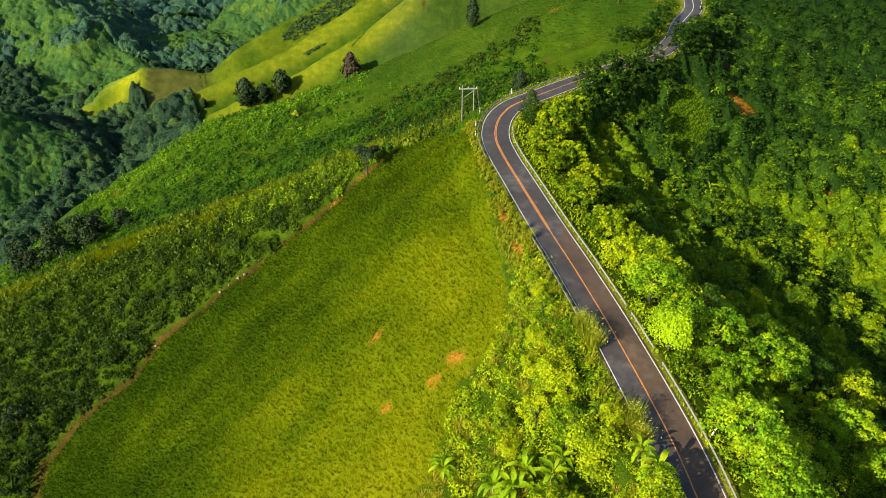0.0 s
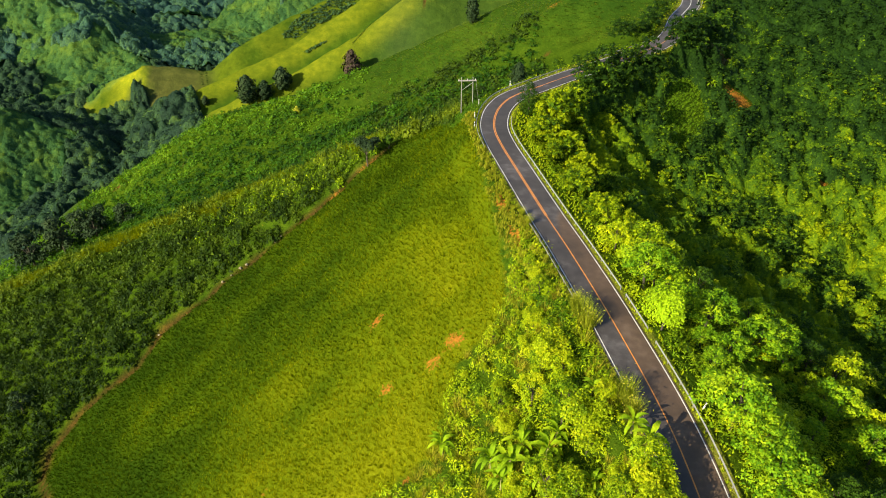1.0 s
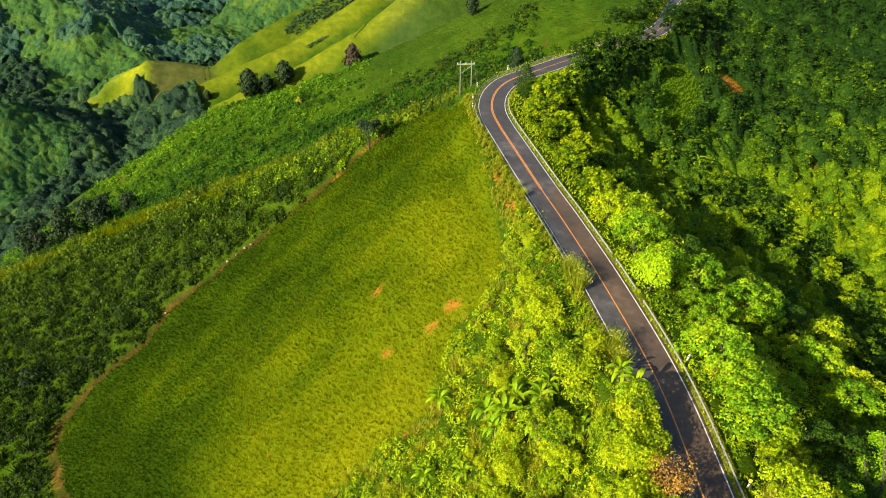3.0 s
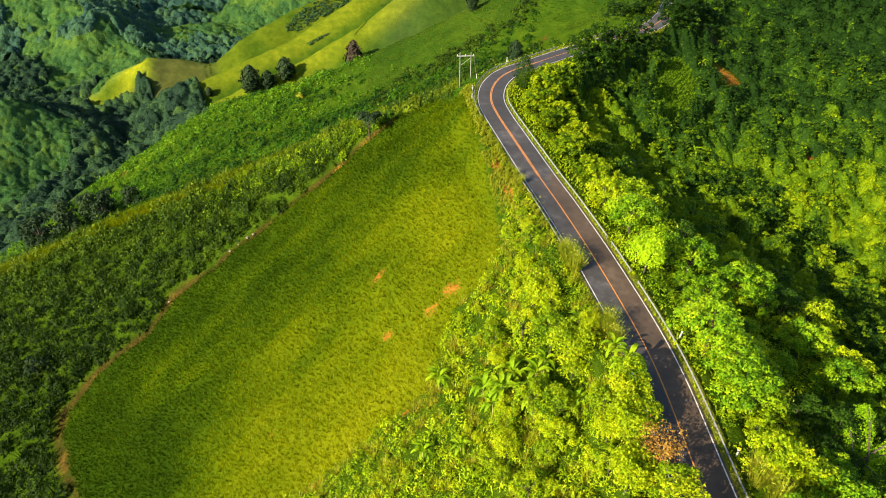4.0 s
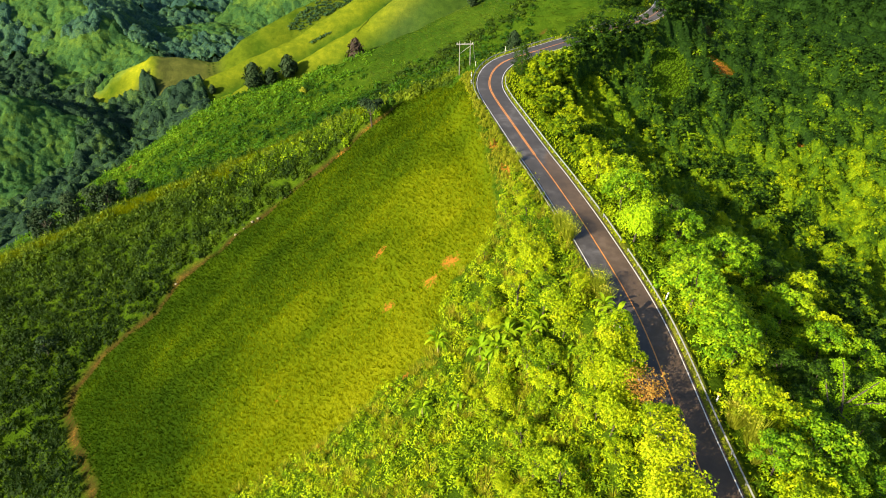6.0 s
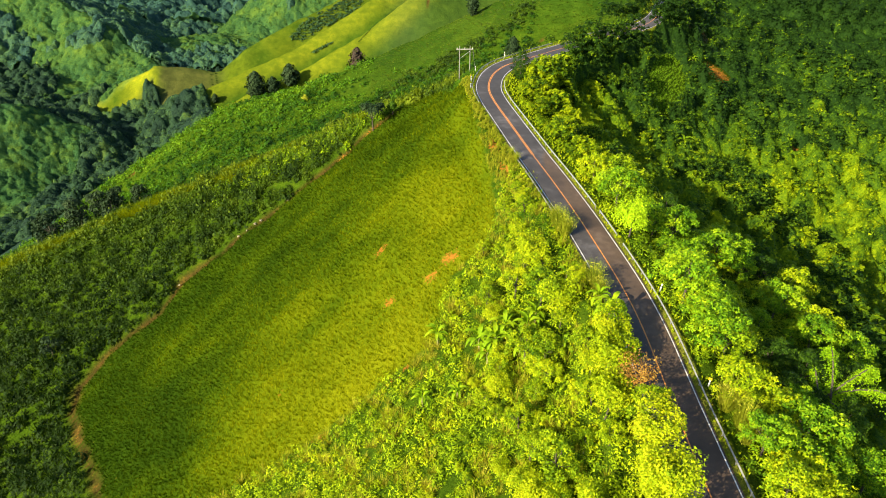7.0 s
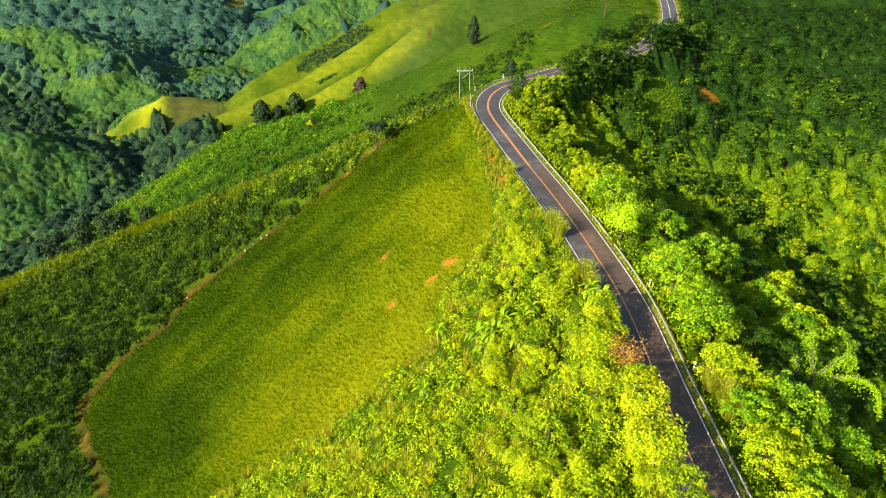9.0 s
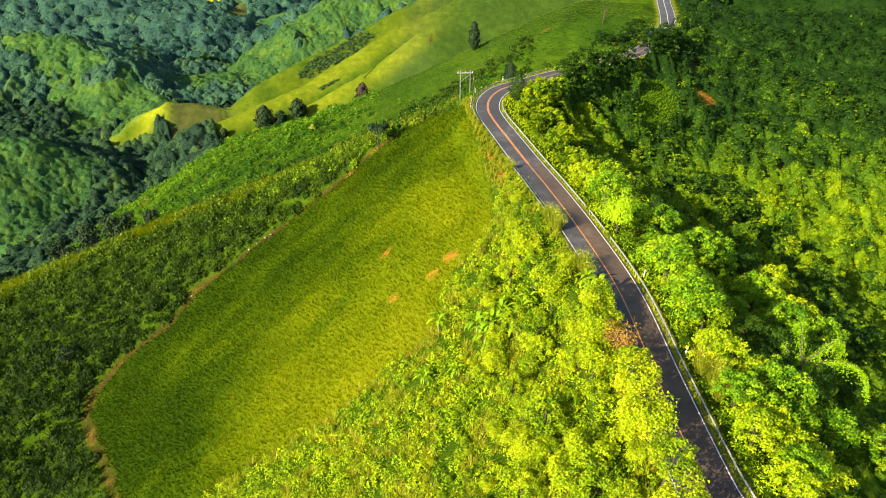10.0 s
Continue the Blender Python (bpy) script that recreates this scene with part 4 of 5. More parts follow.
size = rng.uniform(0.5, 1.25, n) * np.where(side > 0, np.clip(1.0 - (d - 5) / 70, 0.62, 1.0), np.where(d < 17, 1.08, np.clip(0.70 + (d - 17) / 200, 0.7, 0.9)) * (1 + 0.3 * lush)) * np.where(hollow, 1.08, 1) * np.where(y > 215, 0.85, 1) * np.where((y > 166) & (d < 13) & (side < 0), np.where((x > 57) & (x < 77), 0.5, 1.05), 1) * np.where((y > 166) & (side > 0), 0.7, 1) * np.where((side > 0) & (d < 10), 0.82, 1)
size = size * np.where((side < 0) & (d > 8) & (d < 27) & (y > 72) & (y < 150), 1.25, 1)
# low growth on the lower part of the sunlit slope
size = size * np.where((side > 0) & (y < 72), np.clip((x + 3) / 17, 0.3, 1), 1)
size = size * np.where((side > 0) & (y > 66) & (y < 100), 0.62, 1)
size = np.where(bold > 1, rng.uniform(0.9, 1.12, n) * np.where((x > 49) & (y > 50), 1.4, 1), np.where(bold < 1, np.where((x > 70) & (side < 0), rng.uniform(1.15, 1.4, n), rng.uniform(0.75, 1.15, n)), size))
size = size * np.where((side < 0) & (((x - 40) / 13) ** 2 + ((y - 148) / 11) ** 2 < 1), 1.35, 1)
kind = np.where(bold > 1, np.where(x > 30, np.where(np.arange(n) % 3 > 0, np.arange(n) % 5, 8), 5 + np.arange(n) % 6), np.where(bold < 1, np.where(np.arange(n) % 3 > 0, 11 + np.arange(n) % 3, np.arange(n) % 5), kind))
kind = np.where((np.hypot(x - 34, y - 68) < 15) & (side < 0) & (d < 16), np.arange(n) % 5, kind)
kind = np.where((side > 0) & (y < 90) & (rng.rand(n) < 0.4), np.arange(n) % 5, kind)
kind = np.where((side < 0) & (kind > 7) & (kind < 11) & (y > 60) & (y < 84) & (d < 22) & (rng.rand(n) < 0.7), np.arange(n) % 5, kind)
kind = np.where((side < 0) & (kind < 5) & (y < 120), 14 + kind % 4, kind)
kind = np.where((side < 0) & (d < 18) & (y > 84) & (y < 150) & (rng.rand(n) < 0.6), 8 + np.arange(n) % 3, kind)
kind = np.where((side < 0) & (((x - 40) / 13) ** 2 + ((y - 148) / 11) ** 2 < 1) & (rng.rand(n) < 0.8), 8 + np.arange(n) % 3, kind)
yaw = rng.uniform(0, 360, n)
z = height(x, y)
near = np.argsort(np.hypot(x - 24, (y - 52) * 0.9))
first = {}
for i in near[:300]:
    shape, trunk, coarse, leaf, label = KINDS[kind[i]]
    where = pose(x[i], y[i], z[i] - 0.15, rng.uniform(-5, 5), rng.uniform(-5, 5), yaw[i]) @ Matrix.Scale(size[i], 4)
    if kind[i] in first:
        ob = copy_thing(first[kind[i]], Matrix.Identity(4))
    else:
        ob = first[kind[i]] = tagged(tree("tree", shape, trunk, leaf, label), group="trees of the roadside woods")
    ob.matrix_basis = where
rest = near[300:]
reach = np.hypot(x - 24, (y - 52) * 0.9)
reach300 = reach[near[300]]
# tint by kind, with shade over the far hollow painted in
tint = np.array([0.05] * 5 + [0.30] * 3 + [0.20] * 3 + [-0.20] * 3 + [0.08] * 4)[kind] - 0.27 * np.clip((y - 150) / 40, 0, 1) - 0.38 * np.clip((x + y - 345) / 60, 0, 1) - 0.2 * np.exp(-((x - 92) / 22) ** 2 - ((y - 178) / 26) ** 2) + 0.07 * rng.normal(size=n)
close = rest[(d[rest] < 24) & (y[rest] < 182) | (bold[rest] != 1)]
open_wood = rest[~((d[rest] < 24) & (y[rest] < 182) | (bold[rest] != 1)) & (y[rest] < 300)]
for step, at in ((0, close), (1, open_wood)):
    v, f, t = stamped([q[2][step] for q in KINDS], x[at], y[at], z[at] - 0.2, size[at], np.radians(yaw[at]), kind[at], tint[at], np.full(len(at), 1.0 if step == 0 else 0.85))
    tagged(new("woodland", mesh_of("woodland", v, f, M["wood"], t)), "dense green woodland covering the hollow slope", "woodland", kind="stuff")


def wooded(px, py):
    q, lee, soil, crop, meadow = growth(px, py)
    return (lee < 0) & (q > np.where(py > 165, 8.5, 11)) & (soil < 0.15) & (np.hypot(px - 111, py - 160) > 2.6) & ~glade(px, py) & ~slip(px, py) & (meadow < 0.3) & (np.hypot(px - 24, (py - 52) * 0.9) > reach300 - 6) & (px < 70 + py * 0.74)


at = rest[side[rest] < 0]
more = np.concatenate([scatter(9, 36, 320, -10, 345, 2.9), scatter(11, 110, 430, 345, 470, 5.0)], 1)
rng = np.random.RandomState(9)
# the closed canopy carries that painted shade, and one painted sunlit patch
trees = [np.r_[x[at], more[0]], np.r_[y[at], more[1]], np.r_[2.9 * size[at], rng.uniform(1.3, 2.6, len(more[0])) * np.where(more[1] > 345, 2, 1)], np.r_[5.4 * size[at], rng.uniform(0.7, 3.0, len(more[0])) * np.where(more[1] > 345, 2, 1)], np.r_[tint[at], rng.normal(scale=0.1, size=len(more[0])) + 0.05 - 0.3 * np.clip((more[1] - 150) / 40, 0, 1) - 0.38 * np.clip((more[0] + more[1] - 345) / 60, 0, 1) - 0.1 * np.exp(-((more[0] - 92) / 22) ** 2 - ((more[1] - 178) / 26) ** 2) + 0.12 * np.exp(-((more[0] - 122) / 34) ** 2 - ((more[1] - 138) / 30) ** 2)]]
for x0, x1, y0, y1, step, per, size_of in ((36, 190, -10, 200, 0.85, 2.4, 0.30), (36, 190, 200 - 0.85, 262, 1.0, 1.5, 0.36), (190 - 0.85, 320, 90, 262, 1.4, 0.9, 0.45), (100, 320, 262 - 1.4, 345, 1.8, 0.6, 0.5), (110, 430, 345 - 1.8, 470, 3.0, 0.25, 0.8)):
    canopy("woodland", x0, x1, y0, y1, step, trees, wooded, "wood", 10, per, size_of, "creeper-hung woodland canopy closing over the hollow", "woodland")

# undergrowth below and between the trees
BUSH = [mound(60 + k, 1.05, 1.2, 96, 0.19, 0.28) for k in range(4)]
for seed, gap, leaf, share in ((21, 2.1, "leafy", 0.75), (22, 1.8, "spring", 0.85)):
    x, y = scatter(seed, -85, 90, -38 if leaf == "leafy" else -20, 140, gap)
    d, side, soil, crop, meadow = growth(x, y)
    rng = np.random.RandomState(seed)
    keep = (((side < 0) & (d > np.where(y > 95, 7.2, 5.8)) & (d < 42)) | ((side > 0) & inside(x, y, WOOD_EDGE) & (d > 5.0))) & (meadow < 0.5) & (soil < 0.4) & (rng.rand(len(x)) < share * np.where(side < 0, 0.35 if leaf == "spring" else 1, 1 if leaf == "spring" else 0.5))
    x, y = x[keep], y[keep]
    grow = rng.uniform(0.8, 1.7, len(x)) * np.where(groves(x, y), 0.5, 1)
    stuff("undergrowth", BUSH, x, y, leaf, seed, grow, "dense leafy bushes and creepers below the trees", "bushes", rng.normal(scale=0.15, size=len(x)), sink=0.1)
# the same bushes go on down the slope, more open
CLUMP = [mound(64 + k, 1.2, 1.7, 40, 0.34, 0.32) for k in range(3)]
x, y = scatter(23, -75, 30, -80, -16, 2.5)
rng = np.random.RandomState(23)
keep = to_line(x, y, ROAD_LINE)[0] > 5.5
stuff("undergrowth", CLUMP, x[keep], y[keep], "leafy", 24, rng.uniform(0.9, 1.7, keep.sum()), "dense leafy bushes and creepers below the trees", "bushes", rng.normal(scale=0.12, size=keep.sum()), sink=0.1)
# tall grass among the sunlit bushes below the road
TALL = [spikes(160 + k, 1.9, 1.5, 60, 0.075, 0.5) for k in range(3)]
x, y = scatter(25, -60, 28, -20, 82, 1.9)
d, side, soil, crop, meadow = growth(x, y)
rng = np.random.RandomState(25)
keep = (side > 0) & inside(x, y, WOOD_EDGE) & (d > 5) & (waves(x, y, 14, 27) > -0.15)
stuff("tall_grass", TALL, x[keep], y[keep], "hay", 26, rng.uniform(0.5, 1.15, keep.sum()), "tall yellow-green grass among the roadside bushes", "grass", rng.uniform(0.0, 0.35, keep.sum()))

# grass on the verges, and low growth between field and road
TUFT = [spikes(70 + k, 0.8, 0.6, 12, 0.14) for k in range(3)]
x, y = scatter(31, 2, 110, 0, 262, 0.62)
d, side, soil, crop, meadow = growth(x, y)
rng = np.random.RandomState(31)
keep = (d > 3.7) & (d < np.where(side > 0, 6.5, np.where((y > 88) & (y < 165), 8.6, 5.6))) & (rng.rand(len(x)) < np.where(y > 150, 0.25, 0.75))
stuff("verge_grass", TUFT, x[keep], y[keep], "spring", 31, rng.uniform(0.3, 0.75, keep.sum()), "tufts of yellow-green grass along the road", "grass", rng.uniform(0.0, 0.4, keep.sum()))
x, y = scatter(33, 2, 24, 60, 160, 1.25)
d, side, soil, crop, meadow = growth(x, y)
rng = np.random.RandomState(33)
keep = (side > 0) & (d > 4.6) & (crop < 0.5) & (soil < 0.45) & (d < 14) & ((d > 9) | (y < 84) | (y > 146))
stuff("roadside_bushes", BUSH, x[keep], y[keep], "green", 33, rng.uniform(0.5, 1.0, keep.sum()), "low green bushes between field and road", "bushes")
PLUME = [blades(80 + k, 2.6, 1.5, 26, 0.13, 0.55, 0.55) for k in range(3)]
x, y = scatter(35, 4, 22, 80, 150, 0.9)
d, side, soil, crop, meadow = growth(x, y)
rng = np.random.RandomState(35)
keep = (side > 0) & (d > 4.6) & (d < 14) & ((crop < 0.5) | (soil > 0.05)) & (soil < 0.9) & (rng.rand(len(x)) < 0.85)
stuff("dry_grass", PLUME, x[keep], y[keep], "hay", 35, rng.uniform(0.25, 0.5, keep.sum()), "tall dry straw-coloured grass between field and road", "grass")

# the maize
MAIZE = [spikes(90 + k, 0.55, 0.6, 9, 0.16, 0.42) for k in range(4)]
x, y = scatter(41, -108, 14, 30, 166, 0.7)
d, side, soil, crop, meadow = growth(x, y)
rng = np.random.RandomState(41)
keep = (crop > 0.5) & (rng.rand(len(x)) > np.clip(soil * 1.3, 0.02, 0.9)) & (worn(x, y)[0] < 0.2) & (d > 5.4)
x, y = x[keep], y[keep]
stuff("maize_crop", MAIZE, x, y, "corn", 42, rng.uniform(0.75, 1.2, len(x)), "sloping field of young green maize", "maize", maize_shade(x, y) + 0.1 * rng.normal(size=len(x)), sink=0.1)

# scrub on the spur beyond the field, and on the long ridge behind
SCRUB = [merged([mound(100 + k, 1.3, 1.3, 38, 0.26), spikes(110 + k, 1.8, 0.9, 10, 0.18, 0.42)]) for k in range(4)]
x, y = scatter(51, -280, 8, 40, 215, 2.0)
d, side, soil, crop, meadow = growth(x, y)
rng = np.random.RandomState(51)
r, s2, along = to_line(x, y, np.array(RIDGES[1][0]))
keep = (crop < 0.5) & (worn(x, y)[0] < 0.04) & (d > 12) & (side > 0) & (r < 130) & ~inside(x, y, WOOD_EDGE) & (x > -95 - (y - 30) * 1.6) & (x > -0.85 * y - 90) & ((s2 > -0.3) | (r < 18)) & (rng.rand(len(x)) < 0.95)
x, y = x[keep], y[keep]
# paler at the crest, darker low on the spur: light and shade painted in
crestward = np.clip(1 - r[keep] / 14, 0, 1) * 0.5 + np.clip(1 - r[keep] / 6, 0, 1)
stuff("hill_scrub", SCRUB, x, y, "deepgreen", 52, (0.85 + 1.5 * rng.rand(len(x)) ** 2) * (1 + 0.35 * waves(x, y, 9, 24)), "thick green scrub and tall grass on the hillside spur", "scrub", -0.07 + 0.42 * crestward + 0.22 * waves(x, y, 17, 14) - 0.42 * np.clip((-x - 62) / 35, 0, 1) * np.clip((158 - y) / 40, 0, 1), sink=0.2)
# tall bright grass along the spur's crest
x, y = scatter(55, -240, 0, 130, 200, 1.15)
rng = np.random.RandomState(55)
r, s2, along = to_line(x, y, np.array(RIDGES[1][0]))
keep = (np.abs(r + 0.5) < 3.5 + 6.0 * waves(x, y, 22, 31)) & (masks(x, y)[1] < 0.5) & (x < -18) & (rng.rand(len(x)) < 0.7)
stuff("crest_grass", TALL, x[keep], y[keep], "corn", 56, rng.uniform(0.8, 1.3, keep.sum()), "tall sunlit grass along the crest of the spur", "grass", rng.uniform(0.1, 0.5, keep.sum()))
# sunlit yellow-green scrub on the spur's shoulder above the track
x, y = scatter(59, -86, -16, 150, 190, 1.7)
rng = np.random.RandomState(59)
r, s2, along = to_line(x, y, np.array(RIDGES[1][0]))
keep = (s2 > 0) & (r < 18 + 8 * waves(x, y, 12, 37)) & (masks(x, y)[1] < 0.5) & (worn(x, y)[0] < 0.04) & (rng.rand(len(x)) < np.clip((x + 86) / 22, 0, 0.9))
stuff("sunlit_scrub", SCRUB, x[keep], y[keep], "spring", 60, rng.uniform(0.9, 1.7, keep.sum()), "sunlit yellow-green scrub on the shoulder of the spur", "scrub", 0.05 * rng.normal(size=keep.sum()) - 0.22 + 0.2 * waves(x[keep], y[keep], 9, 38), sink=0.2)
SHRUB = [mound(120 + k, 1.05, 1.6, 44, 0.34) for k in range(4)]
x, y = scatter(53, -290, 40, 205, 380, 2.5)
d, side, soil, crop, meadow = growth(x, y)
rng = np.random.RandomState(53)
r, s2, along = to_line(x, y, np.array(RIDGES[2][0]))
keep = (d > 14) & (side > 0) & ((meadow < rng.rand(len(x)) * 0.6 + 0.1) | ((y < 222 + 0.2 * x) & (rng.rand(len(x)) < 0.8))) & (r < 145) & (y > 196 + 0.1 * x) & ((s2 > 0) | (r < 12)) & (x > -250 + (y < 240) * 100)
x, y = x[keep], y[keep]
# tone falls away down the ridge, the valley's shade put into the colour
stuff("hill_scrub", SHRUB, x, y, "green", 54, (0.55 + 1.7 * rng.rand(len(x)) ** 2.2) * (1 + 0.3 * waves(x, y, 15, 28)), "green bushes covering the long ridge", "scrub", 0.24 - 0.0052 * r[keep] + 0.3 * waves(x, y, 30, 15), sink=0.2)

# darker bushes on the hill just behind the bend
x, y = scatter(57, -34, 40, 226, 306, 2.9)
d, side, soil, crop, meadow = growth(x, y)
rng = np.random.RandomState(57)
keep = (d > 13) & (side > 0) & (waves(x, y, 26, 35) > -0.1 + 0.4 * (x > 22) + np.clip((y - 288) / 20, 0, 1))
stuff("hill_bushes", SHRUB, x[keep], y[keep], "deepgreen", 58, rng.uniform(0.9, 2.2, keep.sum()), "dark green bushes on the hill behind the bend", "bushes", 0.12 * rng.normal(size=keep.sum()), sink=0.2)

# woods of the valleys and far hills
FARTREE = [lobed(130 + k, 8, 4.6, 7, 50, 1.5, 0.3, 0.75, 3, 1.3) for k in range(4)]
FARBUSH = [mound(140 + k, 1.6, 3.2, 26, 1.0, 0.7) for k in range(3)]


def in_valley(px, py):
    r2, s2, along = to_line(px, py, np.array(RIDGES[2][0]))
    q, lee, soil, crop, meadow = growth(px, py)
    return (px > -0.76 * py - 60) & (px < 0.12 * py) & (meadow < 0.35) & (q > 20) & (((s2 < 0.2) & (r2 > 30)) | ((r2 > 95) & (px < -165)))


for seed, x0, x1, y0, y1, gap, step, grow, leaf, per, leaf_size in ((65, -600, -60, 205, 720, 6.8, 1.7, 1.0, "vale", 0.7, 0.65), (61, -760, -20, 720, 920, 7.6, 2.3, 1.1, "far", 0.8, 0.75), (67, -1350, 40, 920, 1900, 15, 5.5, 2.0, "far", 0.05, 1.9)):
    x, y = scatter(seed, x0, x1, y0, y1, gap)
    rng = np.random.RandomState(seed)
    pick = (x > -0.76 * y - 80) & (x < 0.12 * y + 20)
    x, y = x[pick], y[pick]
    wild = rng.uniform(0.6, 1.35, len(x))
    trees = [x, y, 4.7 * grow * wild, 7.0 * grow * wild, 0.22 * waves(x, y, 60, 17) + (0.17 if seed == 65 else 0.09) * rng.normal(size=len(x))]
    canopy("valley_woods", x0, x1, y0, y1, step, trees, lambda px, py: in_valley(px, py) & (bushy(px, py) < 0.5 + 0.3 * waves(px, py, 30, 34)) & (brown_ground(px, py) + cleared(px, py) < 0.3), leaf, seed + 1, per, leaf_size, "dark dense forest filling the valley", "forest")
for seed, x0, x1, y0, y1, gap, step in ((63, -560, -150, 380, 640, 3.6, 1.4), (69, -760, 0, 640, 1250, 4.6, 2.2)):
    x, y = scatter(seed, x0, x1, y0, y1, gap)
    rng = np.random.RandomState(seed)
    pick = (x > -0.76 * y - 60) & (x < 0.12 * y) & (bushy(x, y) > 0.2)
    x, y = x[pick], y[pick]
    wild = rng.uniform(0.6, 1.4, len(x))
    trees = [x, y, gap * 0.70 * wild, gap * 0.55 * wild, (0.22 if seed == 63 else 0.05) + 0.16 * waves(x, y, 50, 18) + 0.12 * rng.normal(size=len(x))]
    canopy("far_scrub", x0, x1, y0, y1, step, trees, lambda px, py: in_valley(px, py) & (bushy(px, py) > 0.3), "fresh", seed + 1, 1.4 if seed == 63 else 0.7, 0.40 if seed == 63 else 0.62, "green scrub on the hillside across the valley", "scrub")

# long grass in the open glade of the hollow
x, y = scatter(37, 55, 88, 152, 196, 0.9)
rng = np.random.RandomState(37)
keep = glade(x, y) & (to_line(x, y, ROAD_LINE)[0] > 7)
stuff("glade_grass", TALL, x[keep], y[keep], "green", 38, rng.uniform(0.2, 0.5, keep.sum()), "long bright green grass in a clearing of the wood", "grass", 0.22 + 0.1 * waves(x[keep], y[keep], 10, 29))

# grass hummocks on the open hill behind the bend
HUMMOCK = [spikes(155 + k, 0.32, 1.3, 16, 0.24, 0.5) for k in range(3)]
x, y = scatter(71, -40, 108, 212, 345, 1.9)
d, side, soil, crop, meadow = growth(x, y)
rng = np.random.RandomState(71)
keep = (meadow > 0.35) & (side > 0) & (d > 5) & (soil < 0.4) & (rng.rand(len(x)) < 0.85)
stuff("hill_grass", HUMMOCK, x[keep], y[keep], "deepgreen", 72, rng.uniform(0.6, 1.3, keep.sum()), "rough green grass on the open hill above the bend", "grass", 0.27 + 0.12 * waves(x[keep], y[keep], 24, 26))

# dark forest on the slopes past the far road
x, y = scatter(73, 60, 640, 440, 900, 13)
d, side, soil, crop, meadow = growth(x, y)
rng = np.random.RandomState(73)
keep = (side < 0) & (d > 10) & (x < 0.75 * y + 40)
stuff("far_woods", FARTREE, x[keep], y[keep], "deep", 74, 1.7 * rng.uniform(0.7, 1.4, keep.sum()), "dark forest on the slopes beyond the road", "forest", 0.1 * rng.normal(size=keep.sum()), sink=0.5)
# a thin dark trail down the grassy ridge, stood in for by small bushes
u = np.linspace(0, 1, 90)
x, y = -74 + 42 * u + 2 * np.sin(9 * u), 508 + 66 * u
stuff("hedge_line", FARBUSH, x, y, "deep", 76, np.full(90, 0.24), "thin dark trail down the grassy ridge, drawn as bushes", "bushes", sink=0.1)
# scrub below the crest of the grassy ridge, and in the folds beside the knoll
x, y = scatter(77, -185, -85, 660, 760, 2.4)
keep = inside(x, y, [(-172, 676), (-160, 698), (-108, 746), (-92, 744), (-104, 722), (-138, 698), (-158, 676)])
x, y = np.r_[x[keep], np.linspace(-132, -114, 12)], np.r_[y[keep], np.linspace(599, 609, 12)]
stuff("ridge_scrub", FARBUSH, x, y, "vale", 78, np.random.RandomState(77).uniform(0.4, 1.0, len(x)), "dark green scrub on the grassy ridge", "scrub", np.full(len(x), 0.05), sink=0.2)
x, y = np.r_[np.linspace(-246, -240, 9), np.linspace(-250, -247, 5)], np.r_[np.linspace(637, 618, 9), np.linspace(634, 624, 5)]
stuff("fold_bushes", FARBUSH, x, y, "deep", 80, np.full(14, 0.36), "dark bushes in the fold beside the knoll", "bushes", sink=0.2)
# dry brown brush on the bank below the far road
x, y = scatter(79, 82, 102, 200, 228, 1.5)
keep = np.hypot((x - 92) / 7, (y - 213) / 9) + 0.3 * waves(x, y, 6, 36) < 1
stuff("dry_brush", BUSH, x[keep], y[keep], "brush", 82, np.random.RandomState(79).uniform(0.7, 1.4, keep.sum()), "dry brown brush on the bank below the road", "brush")

# ---------------------------------------------------------------- along the road
def box(x0, x1, y0, y1, z0, z1):
    v = np.array([(x, y, z) for z in (z0, z1) for x, y in ((x0, y0), (x1, y0), (x1, y1), (x0, y1))], float)
    return v, np.array([(3, 2, 1, 0), (4, 5, 6, 7), (0, 1, 5, 4), (1, 2, 6, 5), (2, 3, 7, 6), (3, 0, 4, 7)]), np.full(8, 0.5)


POST_MESH = mesh_of("post", *[q for q in box(-0.055, 0.055, -0.05, 0.05, -0.8, 0.66)[:2]], M["steel"])


